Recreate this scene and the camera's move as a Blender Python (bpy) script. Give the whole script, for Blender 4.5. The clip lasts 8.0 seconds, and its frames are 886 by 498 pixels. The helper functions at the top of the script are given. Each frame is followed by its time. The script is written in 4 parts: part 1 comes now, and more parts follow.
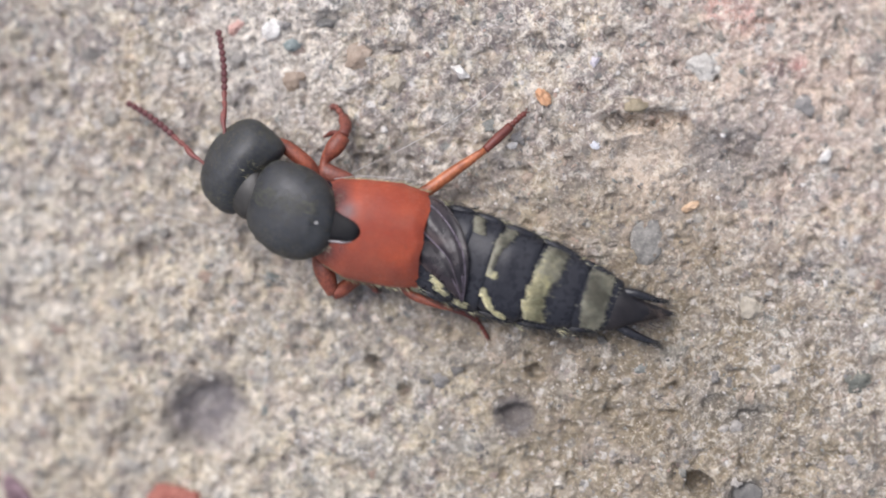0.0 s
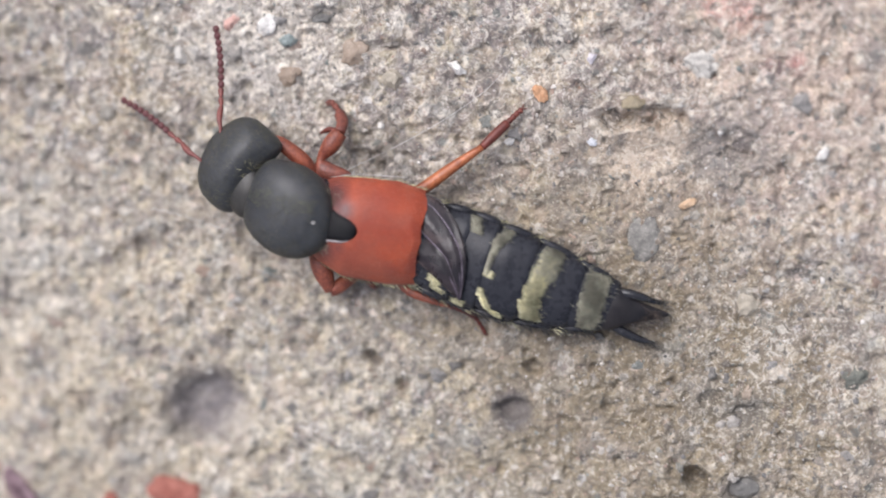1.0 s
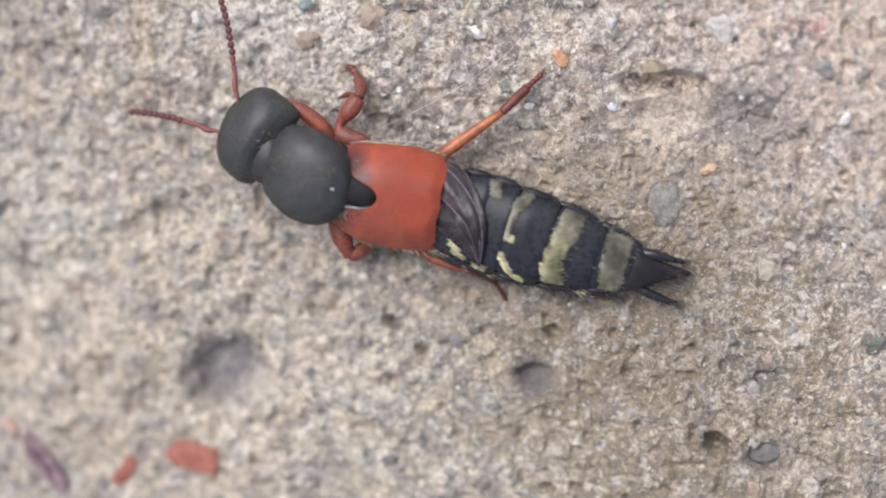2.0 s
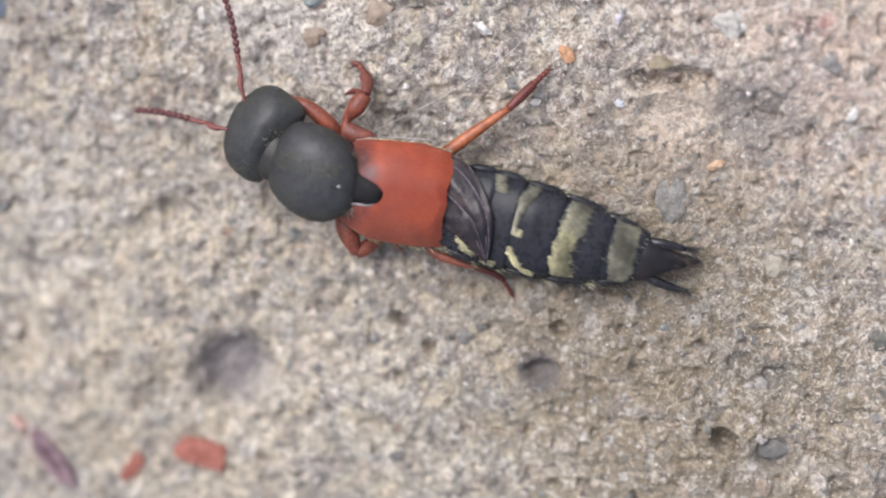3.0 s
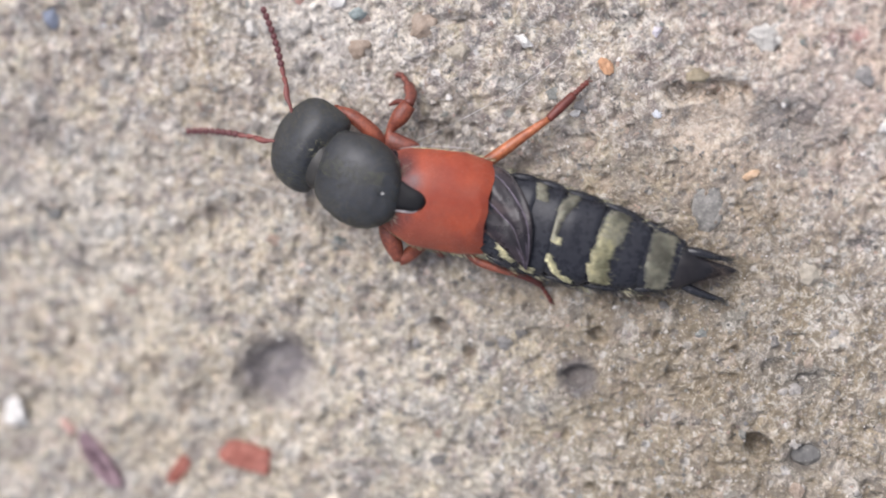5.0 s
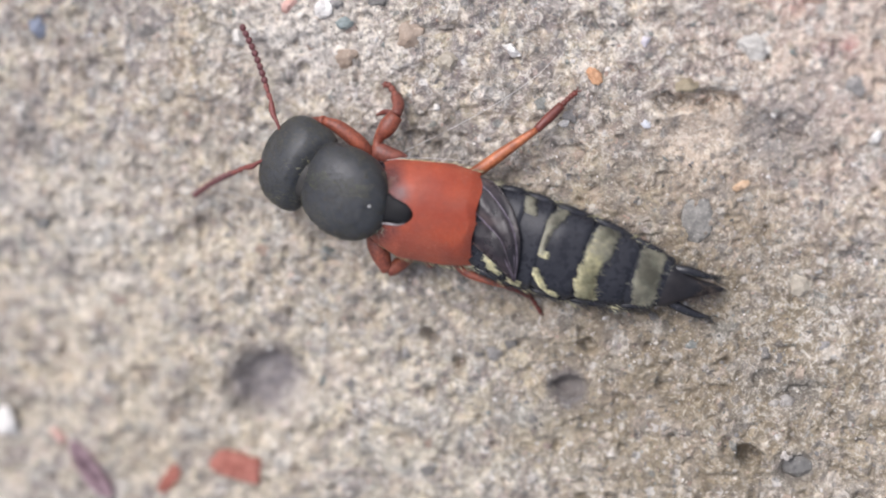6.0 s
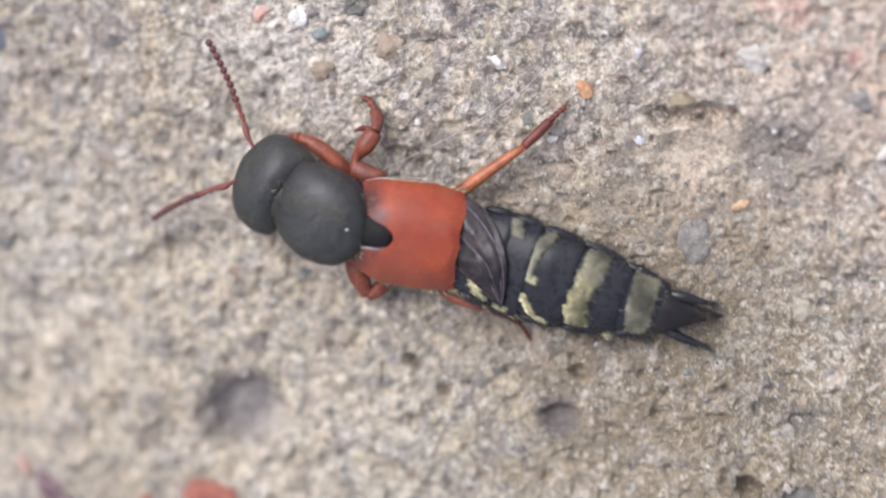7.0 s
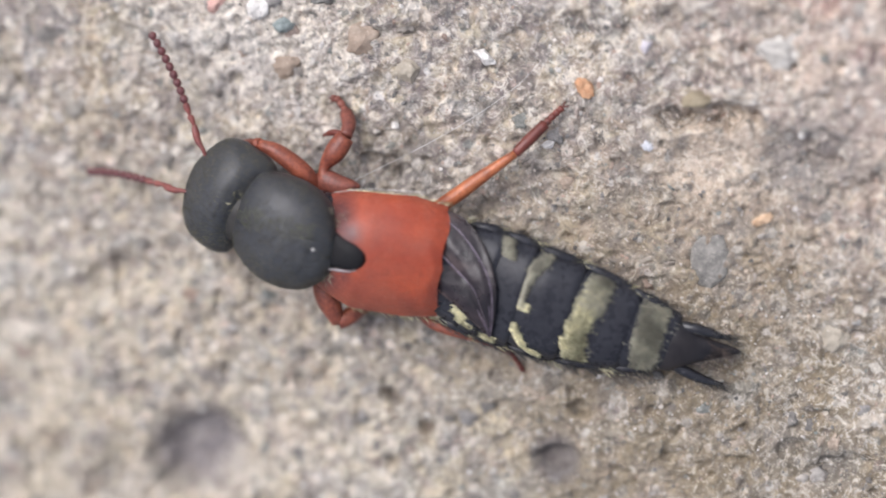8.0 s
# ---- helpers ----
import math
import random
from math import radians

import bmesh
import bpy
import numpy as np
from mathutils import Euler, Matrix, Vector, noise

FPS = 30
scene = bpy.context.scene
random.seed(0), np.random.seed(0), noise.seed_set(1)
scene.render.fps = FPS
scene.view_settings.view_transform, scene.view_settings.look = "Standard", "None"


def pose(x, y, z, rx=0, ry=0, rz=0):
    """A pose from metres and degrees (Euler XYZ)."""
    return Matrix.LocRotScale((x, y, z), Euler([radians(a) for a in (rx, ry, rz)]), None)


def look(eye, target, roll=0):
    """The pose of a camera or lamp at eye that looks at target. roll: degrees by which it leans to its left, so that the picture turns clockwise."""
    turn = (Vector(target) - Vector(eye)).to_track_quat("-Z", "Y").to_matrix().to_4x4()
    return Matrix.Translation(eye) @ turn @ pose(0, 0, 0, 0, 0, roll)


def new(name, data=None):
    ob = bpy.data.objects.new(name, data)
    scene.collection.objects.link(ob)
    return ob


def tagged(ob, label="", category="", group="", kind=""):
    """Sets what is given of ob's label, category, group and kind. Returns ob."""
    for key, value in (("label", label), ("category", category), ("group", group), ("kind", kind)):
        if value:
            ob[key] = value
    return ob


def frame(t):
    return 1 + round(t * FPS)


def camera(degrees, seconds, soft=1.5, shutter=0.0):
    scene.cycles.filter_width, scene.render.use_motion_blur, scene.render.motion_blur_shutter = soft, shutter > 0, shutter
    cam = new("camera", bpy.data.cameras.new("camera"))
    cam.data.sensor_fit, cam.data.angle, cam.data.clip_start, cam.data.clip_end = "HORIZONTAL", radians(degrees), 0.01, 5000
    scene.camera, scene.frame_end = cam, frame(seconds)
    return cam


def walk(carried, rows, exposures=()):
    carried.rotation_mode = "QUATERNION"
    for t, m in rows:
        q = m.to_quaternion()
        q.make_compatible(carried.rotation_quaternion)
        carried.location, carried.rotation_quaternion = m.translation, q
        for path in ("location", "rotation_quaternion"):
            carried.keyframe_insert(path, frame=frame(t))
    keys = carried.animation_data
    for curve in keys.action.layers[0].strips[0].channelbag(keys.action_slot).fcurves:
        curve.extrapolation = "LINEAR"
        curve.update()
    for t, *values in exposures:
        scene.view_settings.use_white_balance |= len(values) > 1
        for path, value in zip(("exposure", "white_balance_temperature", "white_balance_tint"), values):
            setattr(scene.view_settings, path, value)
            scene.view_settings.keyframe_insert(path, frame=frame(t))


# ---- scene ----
# All lengths below are written in millimetres and turned into metres by MM.
MM = 0.001

# The camera: a phone held about ten centimetres over the slab, focused on the beetle.
cam = camera(20, 8.0, soft=1.85, shutter=0.7)
walk(cam, [
    (0, pose(0.02069, 0.00756, 0.10238, -4.842, 9.901, -0.418)),
    (0.2, pose(0.02013, 0.00749, 0.10240, -4.931, 9.618, -0.346)),
    (0.5, pose(0.02047, 0.00952, 0.10203, -6.096, 9.791, -0.489)),
    (0.8, pose(0.02104, 0.01068, 0.10180, -6.696, 10.050, -0.524)),
    (1, pose(0.02096, 0.01238, 0.10178, -7.645, 9.995, -0.641)),
    (1.2, pose(0.02147, 0.01200, 0.10189, -7.544, 10.371, -0.617)),
    (1.4, pose(0.02113, 0.01132, 0.10186, -7.621, 10.454, -0.554)),
    (1.4667, pose(0.02098, 0.01239, 0.10172, -8.337, 10.415, -0.691)),
    (1.5, pose(0.02098, 0.01239, 0.10172, -8.206, 10.351, -0.682)),
    (1.5333, pose(0.02098, 0.01239, 0.10172, -8.075, 10.287, -0.673)),
    (1.6, pose(0.02148, 0.01202, 0.10146, -8.072, 10.710, -0.623)),
    (1.8, pose(0.02067, 0.01261, 0.10148, -8.472, 10.303, -0.646)),
    (2, pose(0.02045, 0.01382, 0.10121, -9.294, 10.191, -0.769)),
    (2.2, pose(0.02041, 0.01320, 0.10136, -9.043, 10.223, -0.643)),
    (3.3, pose(0.02077, 0.01524, 0.10081, -10.198, 10.525, -1.022)),
    (3.4667, pose(0.02048, 0.01537, 0.10099, -10.255, 10.372, -1.031)),
    (3.5, pose(0.02048, 0.01537, 0.10099, -10.179, 10.423, -1.040)),
    (3.5333, pose(0.02048, 0.01537, 0.10099, -10.103, 10.474, -1.049)),
    (3.7, pose(0.02081, 0.01495, 0.10111, -9.954, 10.632, -0.946)),
    (3.9667, pose(0.02158, 0.01388, 0.10187, -9.534, 10.879, -0.742)),
    (4, pose(0.02158, 0.01388, 0.10187, -9.396, 10.993, -0.761)),
    (4.0333, pose(0.02158, 0.01388, 0.10187, -9.258, 11.107, -0.780)),
    (4.2, pose(0.02163, 0.01326, 0.10269, -8.958, 11.133, -0.655)),
    (4.4667, pose(0.02037, 0.01367, 0.10352, -9.140, 10.701, -0.725)),
    (4.5, pose(0.02037, 0.01367, 0.10352, -9.039, 10.765, -0.735)),
    (4.5333, pose(0.02037, 0.01367, 0.10352, -8.938, 10.829, -0.745)),
    (4.7, pose(0.02020, 0.01324, 0.10391, -8.679, 10.903, -0.725)),
    (5.8, pose(0.02292, 0.01504, 0.10219, -9.560, 12.269, -1.026)),
    (6, pose(0.02250, 0.01600, 0.10208, -10.101, 11.992, -1.093)),
    (6.2, pose(0.02262, 0.01648, 0.10179, -10.288, 12.055, -1.066)),
    (6.5, pose(0.02205, 0.01762, 0.10146, -10.798, 11.674, -1.206)),
    (6.7, pose(0.02260, 0.01786, 0.10089, -10.864, 11.958, -1.209)),
    (7, pose(0.02215, 0.01862, 0.09589, -11.753, 12.044, -1.436)),
    (7.2, pose(0.02175, 0.01742, 0.09311, -11.322, 12.111, -1.355)),
    (7.5, pose(0.02078, 0.01843, 0.08786, -12.461, 12.009, -1.519)),
    (7.7, pose(0.02077, 0.01848, 0.08614, -12.629, 12.135, -1.629)),
    (8, pose(0.02070, 0.01805, 0.08379, -12.577, 12.294, -1.712)),
], exposures=[(0, -0.03, 6030, 13.7), (3.5, -0.03, 6030, 13.7), (4.5, 0.0, 6030, 13.7), (6.5, 0.02, 6030, 13.7), (8, 0.0, 6030, 13.9)])

# ---- daylight: bright overcast sky with a veiled sun ----
SUN_AZIMUTH, SUN_HEIGHT = 122.0, 58.0
world = bpy.data.worlds.new("overcast_sky")
scene.world = world
world.use_nodes = True
wt = world.node_tree
sky = wt.nodes.new("ShaderNodeTexSky")
sky.sky_type = "NISHITA"
sky.sun_disc = False
sky.sun_elevation = radians(SUN_HEIGHT)
sky.sun_rotation = radians(90 - SUN_AZIMUTH)
sky.air_density, sky.dust_density, sky.ozone_density = 1.0, 6.0, 1.0
haze = wt.nodes.new("ShaderNodeHueSaturation")  # thin cloud takes most of the blue out of the sky
haze.inputs["Saturation"].default_value = 0.5
wt.links.new(sky.outputs[0], haze.inputs["Color"])
wt.links.new(haze.outputs[0], wt.nodes["Background"].inputs[0])
wt.nodes["Background"].inputs[1].default_value = 0.15
sun = new("sun", bpy.data.lights.new("sun", "SUN"))
sun.data.energy, sun.data.angle, sun.data.color = 1.65, radians(42), (1.0, 0.95, 0.88)
sx, sy = math.cos(radians(SUN_AZIMUTH)), math.sin(radians(SUN_AZIMUTH))
sun.matrix_basis = look((sx, sy, math.tan(radians(SUN_HEIGHT))), (0, 0, 0))


# ---- materials ----
class Nodes:
    """A small builder for node materials; coordinates are object space in millimetres."""

    def __init__(self, name):
        self.m = bpy.data.materials.new(name)
        self.m.use_nodes = True
        self.t = self.m.node_tree
        self.b = self.t.nodes["Principled BSDF"]
        co = self.add("ShaderNodeTexCoord")
        sc = self.add("ShaderNodeMapping")
        sc.inputs["Scale"].default_value = (1000, 1000, 1000)
        self.t.links.new(co.outputs["Object"], sc.inputs["Vector"])
        self.co = sc.outputs[0]

    def add(self, kind):
        return self.t.nodes.new(kind)

    def put(self, socket, value):
        if isinstance(value, bpy.types.NodeSocket):
            self.t.links.new(value, socket)
        elif isinstance(value, tuple) and len(value) == 3 and socket.type == "RGBA":
            socket.default_value = (*value, 1)
        else:
            socket.default_value = value

    def noise(self, scale, detail=3.0, rough=0.55, distort=0.0, at=None):
        n = self.add("ShaderNodeTexNoise")
        self.put(n.inputs["Vector"], at or self.co)
        n.inputs["Scale"].default_value, n.inputs["Detail"].default_value = scale, detail
        n.inputs["Roughness"].default_value, n.inputs["Distortion"].default_value = rough, distort
        return n.outputs["Fac"]

    def voronoi(self, scale, feature="F1", out="Distance", at=None):
        n = self.add("ShaderNodeTexVoronoi")
        n.feature = feature
        self.put(n.inputs["Vector"], at or self.co)
        n.inputs["Scale"].default_value = scale
        return n.outputs[out]

    def ramp(self, value, *stops):
        n = self.add("ShaderNodeValToRGB")
        e = n.color_ramp.elements
        while len(e) < len(stops):
            e.new(0.5)
        for k, (p, c) in enumerate(stops):
            e[k].position = p
            e[k].color = (*c, 1) if isinstance(c, tuple) else (c, c, c, 1)
        self.put(n.inputs["Fac"], value)
        return n.outputs[0]

    def mix(self, fac, a, b, mode="MIX"):
        n = self.add("ShaderNodeMix")
        n.data_type, n.blend_type = "RGBA", mode
        self.put(n.inputs[0], fac)
        self.put(n.inputs[6], a)
        self.put(n.inputs[7], b)
        return n.outputs[2]

    def calc(self, op, a, b=0.0):
        n = self.add("ShaderNodeMath")
        n.operation = op
        self.put(n.inputs[0], a)
        self.put(n.inputs[1], b)
        return n.outputs[0]

    def spot(self, x, y, r, soft):
        """A round mask, 1 within r of (x, y)."""
        d = self.add("ShaderNodeVectorMath")
        d.operation = "DISTANCE"
        flat = self.add("ShaderNodeVectorMath")
        flat.operation = "MULTIPLY"
        self.put(flat.inputs[0], self.co)
        flat.inputs[1].default_value = (1, 1, 0)
        self.put(d.inputs[0], flat.outputs[0])
        d.inputs[1].default_value = (x, y, 0)
        wob = self.calc("ADD", d.outputs["Value"], self.calc("MULTIPLY", self.calc("SUBTRACT", self.noise(0.35, 4.0), 0.5), soft * 1.5))
        n = self.add("ShaderNodeMapRange")
        self.put(n.inputs[0], wob)
        n.inputs[1].default_value, n.inputs[2].default_value = r + soft, r
        return n.outputs[0]

    def bump(self, height, strength, mm):
        n = self.add("ShaderNodeBump")
        n.inputs["Strength"].default_value, n.inputs["Distance"].default_value = strength, mm * MM
        self.put(n.inputs["Height"], height)
        self.put(self.b.inputs["Normal"], n.outputs[0])

    def done(self, color, rough, spec=0.5, **more):
        self.put(self.b.inputs["Base Color"], color)
        self.put(self.b.inputs["Roughness"], rough)
        self.put(self.b.inputs["Specular IOR Level"], spec)
        for k, v in more.items():
            self.put(self.b.inputs[k.replace("_", " ")], v)
        return self.m


def concrete_material():
    n = Nodes("weathered_concrete")
    warp = n.add("ShaderNodeVectorMath")
    nz = n.add("ShaderNodeTexNoise")
    nz.inputs["Scale"].default_value = 2.2
    nz.inputs["Detail"].default_value = 4.0
    n.put(nz.inputs["Vector"], n.co)
    n.put(warp.inputs[0], n.co)
    n.put(warp.inputs[1], nz.outputs["Color"])
    at = warp.outputs[0]
    # cement paste: cream where it is dense, grey-mauve where it is worn
    tone = n.calc("ADD", n.calc("MULTIPLY", n.noise(0.45, 5.0, 0.62), 0.45), n.calc("MULTIPLY", n.noise(1.25, 5.0, 0.62, 0.9), 0.55))
    paste = n.ramp(tone, (0.36, (0.14, 0.115, 0.113)), (0.45, (0.23, 0.194, 0.177)), (0.525, (0.335, 0.287, 0.23)), (0.61, (0.53, 0.472, 0.375)))
    paste = n.mix(n.calc("MULTIPLY", n.spot(-11, -9, 5.0, 8.0), 0.5), paste, (0.54, 0.47, 0.335))
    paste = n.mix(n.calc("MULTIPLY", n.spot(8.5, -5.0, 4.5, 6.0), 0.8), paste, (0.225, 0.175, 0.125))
    paste = n.mix(n.calc("MULTIPLY", n.spot(2, -11.5, 4.0, 5.0), 0.5), paste, (0.45, 0.42, 0.33))
    paste = n.mix(n.calc("MULTIPLY", n.spot(-15.5, -2.0, 2.0, 3.5), 0.38), paste, (0.62, 0.58, 0.50))
    tint = n.noise(0.8, 3.0, 0.6, 0.4)
    paste = n.mix(n.ramp(tint, (0.34, 0.6), (0.46, 0.0)), paste, (0.275, 0.28, 0.275))
    paste = n.mix(n.ramp(tint, (0.55, 0.0), (0.68, 0.6)), paste, (0.44, 0.335, 0.235))
    # soft blotches of cream and of grey-mauve paste
    paste = n.mix(n.ramp(n.noise(0.85, 3.0, 0.55, 1.4), (0.53, 0.0), (0.64, 0.68)), paste, (0.53, 0.455, 0.315))
    paste = n.mix(n.ramp(n.noise(0.62, 3.0, 0.6, 1.1), (0.37, 0.8), (0.48, 0.0)), paste, (0.2, 0.172, 0.165))
    # stains with a place of their own
    paste = n.mix(n.calc("MULTIPLY", n.spot(17.5, 6.0, 3.0, 7.0), 0.6), paste, (0.50, 0.385, 0.315))
    paste = n.mix(n.calc("MULTIPLY", n.spot(11.15, 2.7, 1.2, 1.1), 0.9), paste, (0.53, 0.43, 0.335))
    paste = n.mix(n.calc("MULTIPLY", n.spot(-10.3, 4.6, 0.6, 2.2), 0.4), paste, (0.34, 0.26, 0.16))
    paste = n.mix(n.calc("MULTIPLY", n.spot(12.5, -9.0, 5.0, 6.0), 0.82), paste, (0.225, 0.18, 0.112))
    paste = n.mix(n.calc("MULTIPLY", n.spot(-4.8, 7.7, 1.8, 2.8), 0.52), paste, (0.66, 0.61, 0.545))
    streak = n.calc("MAXIMUM", n.spot(16.4, 6.25, 0.15, 0.6), n.spot(17.3, 6.4, 0.1, 0.5))
    paste = n.mix(n.calc("MULTIPLY", streak, 0.5), paste, (0.46, 0.13, 0.12))
    paste = n.mix(n.calc("MULTIPLY", n.spot(14.6, 9.0, 0.5, 1.3), 0.55), paste, (0.55, 0.27, 0.23))
    # grains of sand of many colours set in the paste
    sep = n.add("ShaderNodeSeparateColor")
    n.put(sep.inputs[0], n.voronoi(1.3, "F1", "Color", at))
    grain = n.ramp(sep.outputs[0], (0.0, (0.11, 0.105, 0.10)), (0.14, (0.21, 0.195, 0.185)), (0.4, (0.33, 0.285, 0.24)), (0.58, (0.46, 0.38, 0.29)),
                   (0.72, (0.24, 0.255, 0.24)), (0.82, (0.36, 0.27, 0.22)), (0.9, (0.60, 0.55, 0.48)), (1.0, (0.78, 0.74, 0.68)))
    color = n.mix(n.ramp(n.noise(0.7, 3.0), (0.45, 0.0), (0.65, 0.6)), paste, grain)
    sep2 = n.add("ShaderNodeSeparateColor")
    n.put(sep2.inputs[0], n.voronoi(3.6, "F1", "Color", at))
    fine = n.ramp(sep2.outputs[1], (0.0, 0.34), (0.2, 0.74), (0.5, 1.0), (0.8, 1.25), (1.0, 2.0))
    color = n.mix(0.3, color, n.mix(1.0, color, fine, "MULTIPLY"))
    # single angular grains, pale and dark, that lie apart from one another
    jag = n.add("ShaderNodeVectorMath")
    nj = n.add("ShaderNodeTexNoise")
    nj.inputs["Scale"].default_value, nj.inputs["Detail"].default_value = 5.0, 3.0
    n.put(nj.inputs["Vector"], n.co)
    jag.operation = "MULTIPLY_ADD"
    n.put(jag.inputs[0], nj.outputs["Color"])
    jag.inputs[1].default_value = (0.34, 0.34, 0.34)
    n.put(jag.inputs[2], n.co)
    for scale, size, some, share in ((1.7, 0.38, n.noise(0.35, 3.0), 0.8), (3.0, 0.42, n.noise(0.6, 3.0), 0.68)):
        cell = n.add("ShaderNodeSeparateColor")
        n.put(cell.inputs[0], n.voronoi(scale, "F1", "Color", jag.outputs[0]))
        inside = n.ramp(n.voronoi(scale, "F1", "Distance", jag.outputs[0]), (size - 0.09, 1.0), (size + 0.03, 0.0))
        pick = n.calc("ADD", cell.outputs[0], n.calc("MULTIPLY", n.calc("SUBTRACT", some, 0.5), 0.5))
        hue = n.ramp(cell.outputs[2], (0.0, (0.76, 0.71, 0.60)), (0.35, (0.64, 0.61, 0.56)), (0.55, (0.68, 0.58, 0.45)), (0.72, (0.58, 0.585, 0.58)), (0.88, (0.72, 0.55, 0.45)), (1.0, (0.82, 0.79, 0.72)))
        color = n.mix(n.calc("MULTIPLY", inside, n.calc("MULTIPLY", n.ramp(pick, (0.8, 0.0), (0.86, 0.75)), share)), color, hue)
        dark = n.ramp(cell.outputs[1], (0.0, (0.10, 0.10, 0.105)), (0.4, (0.16, 0.15, 0.14)), (0.7, (0.14, 0.155, 0.145)), (1.0, (0.20, 0.15, 0.13)))
        color = n.mix(n.calc("MULTIPLY", inside, n.calc("MULTIPLY", n.ramp(pick, (0.15, 1.0), (0.2, 0.0)), share)), color, dark)
    # pebble beds: grey floors with pit shade painted in, paler at lower right
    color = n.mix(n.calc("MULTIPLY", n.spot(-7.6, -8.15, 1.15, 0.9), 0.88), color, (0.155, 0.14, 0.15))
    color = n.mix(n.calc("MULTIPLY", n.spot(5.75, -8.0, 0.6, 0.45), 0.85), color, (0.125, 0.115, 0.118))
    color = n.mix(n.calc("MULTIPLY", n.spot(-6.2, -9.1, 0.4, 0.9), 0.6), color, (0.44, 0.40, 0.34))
    # darker grey patches, set at several of the hollows
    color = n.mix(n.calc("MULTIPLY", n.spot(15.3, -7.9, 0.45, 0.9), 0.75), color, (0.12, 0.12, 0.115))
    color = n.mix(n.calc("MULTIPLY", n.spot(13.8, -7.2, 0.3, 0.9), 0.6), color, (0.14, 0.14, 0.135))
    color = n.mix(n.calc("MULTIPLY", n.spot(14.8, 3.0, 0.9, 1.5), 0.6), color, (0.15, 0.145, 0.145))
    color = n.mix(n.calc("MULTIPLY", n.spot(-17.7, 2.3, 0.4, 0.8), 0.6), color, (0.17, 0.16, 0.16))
    # shade along the right wing case's edge, painted into the concrete
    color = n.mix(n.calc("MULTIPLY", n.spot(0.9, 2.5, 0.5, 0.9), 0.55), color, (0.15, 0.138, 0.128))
    # grey tone of the bed that holds the dark stone
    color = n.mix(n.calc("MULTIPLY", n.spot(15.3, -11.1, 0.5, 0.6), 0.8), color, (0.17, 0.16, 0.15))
    crust = n.noise(2.3, 4.0, 0.62, 0.5)
    color = n.mix(1.0, color, n.ramp(crust, (0.30, 0.58), (0.43, 0.95), (0.6, 1.22)), "MULTIPLY")
    color = n.mix(n.ramp(n.noise(3.2, 5.0, 0.7, 1.2), (0.58, 0.0), (0.66, 0.8)), color, (0.72, 0.65, 0.55))
    flecks = n.calc("MULTIPLY", n.ramp(n.noise(2.3, 6.0, 0.75, 1.6), (0.52, 0.0), (0.60, 0.75)), n.calc("ADD", n.calc("MULTIPLY", n.calc("MAXIMUM", n.calc("MAXIMUM", n.spot(-4.5, 6.0, 3.0, 6.0), n.spot(8.0, 8.0, 4.0, 4.0)), n.spot(16.5, -6.0, 2.5, 4.5)), 0.75), 0.22))
    color = n.mix(flecks, color, (0.74, 0.69, 0.60))
    frost = n.calc("MULTIPLY", n.ramp(n.noise(1.5, 6.0, 0.75, 1.4), (0.57, 0.0), (0.66, 0.6)), n.calc("ADD", n.calc("MULTIPLY", n.spot(-9, -2, 6.0, 7.0), 0.5), 0.3))
    color = n.mix(frost, color, (0.52, 0.515, 0.5))
    # flaky skin: pale curled rims and brown gaps between them
    flaky = n.noise(3.1, 4.0, 0.6, 1.1)
    color = n.mix(n.ramp(flaky, (0.37, 0.55), (0.46, 0.0)), color, (0.16, 0.133, 0.11))
    color = n.mix(n.calc("MULTIPLY", n.ramp(flaky, (0.57, 0.0), (0.65, 0.62)), n.ramp(n.noise(0.5, 3.0), (0.38, 0.3), (0.58, 1.0))), color, (0.79, 0.725, 0.6))
    # browner ground at lower right and by the beetle, soft shade painted in
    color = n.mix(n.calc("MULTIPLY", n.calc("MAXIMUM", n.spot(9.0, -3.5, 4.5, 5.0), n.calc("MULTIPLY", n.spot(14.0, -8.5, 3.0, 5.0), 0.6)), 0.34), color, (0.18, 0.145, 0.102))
    # pebble bed floors once more: grey tone and painted pit shade
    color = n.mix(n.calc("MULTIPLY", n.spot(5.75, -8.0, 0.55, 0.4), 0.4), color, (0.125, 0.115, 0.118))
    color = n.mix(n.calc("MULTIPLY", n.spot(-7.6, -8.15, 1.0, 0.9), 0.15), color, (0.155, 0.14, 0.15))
    n.bump(n.calc("ADD", n.calc("ADD", n.calc("MULTIPLY", n.noise(6.0, 3.0, 0.55), 0.7), n.calc("MULTIPLY", crust, 0.7)), n.calc("MULTIPLY", flaky, 1.1)), 0.75, 0.13)
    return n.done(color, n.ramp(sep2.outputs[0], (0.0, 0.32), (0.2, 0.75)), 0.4)


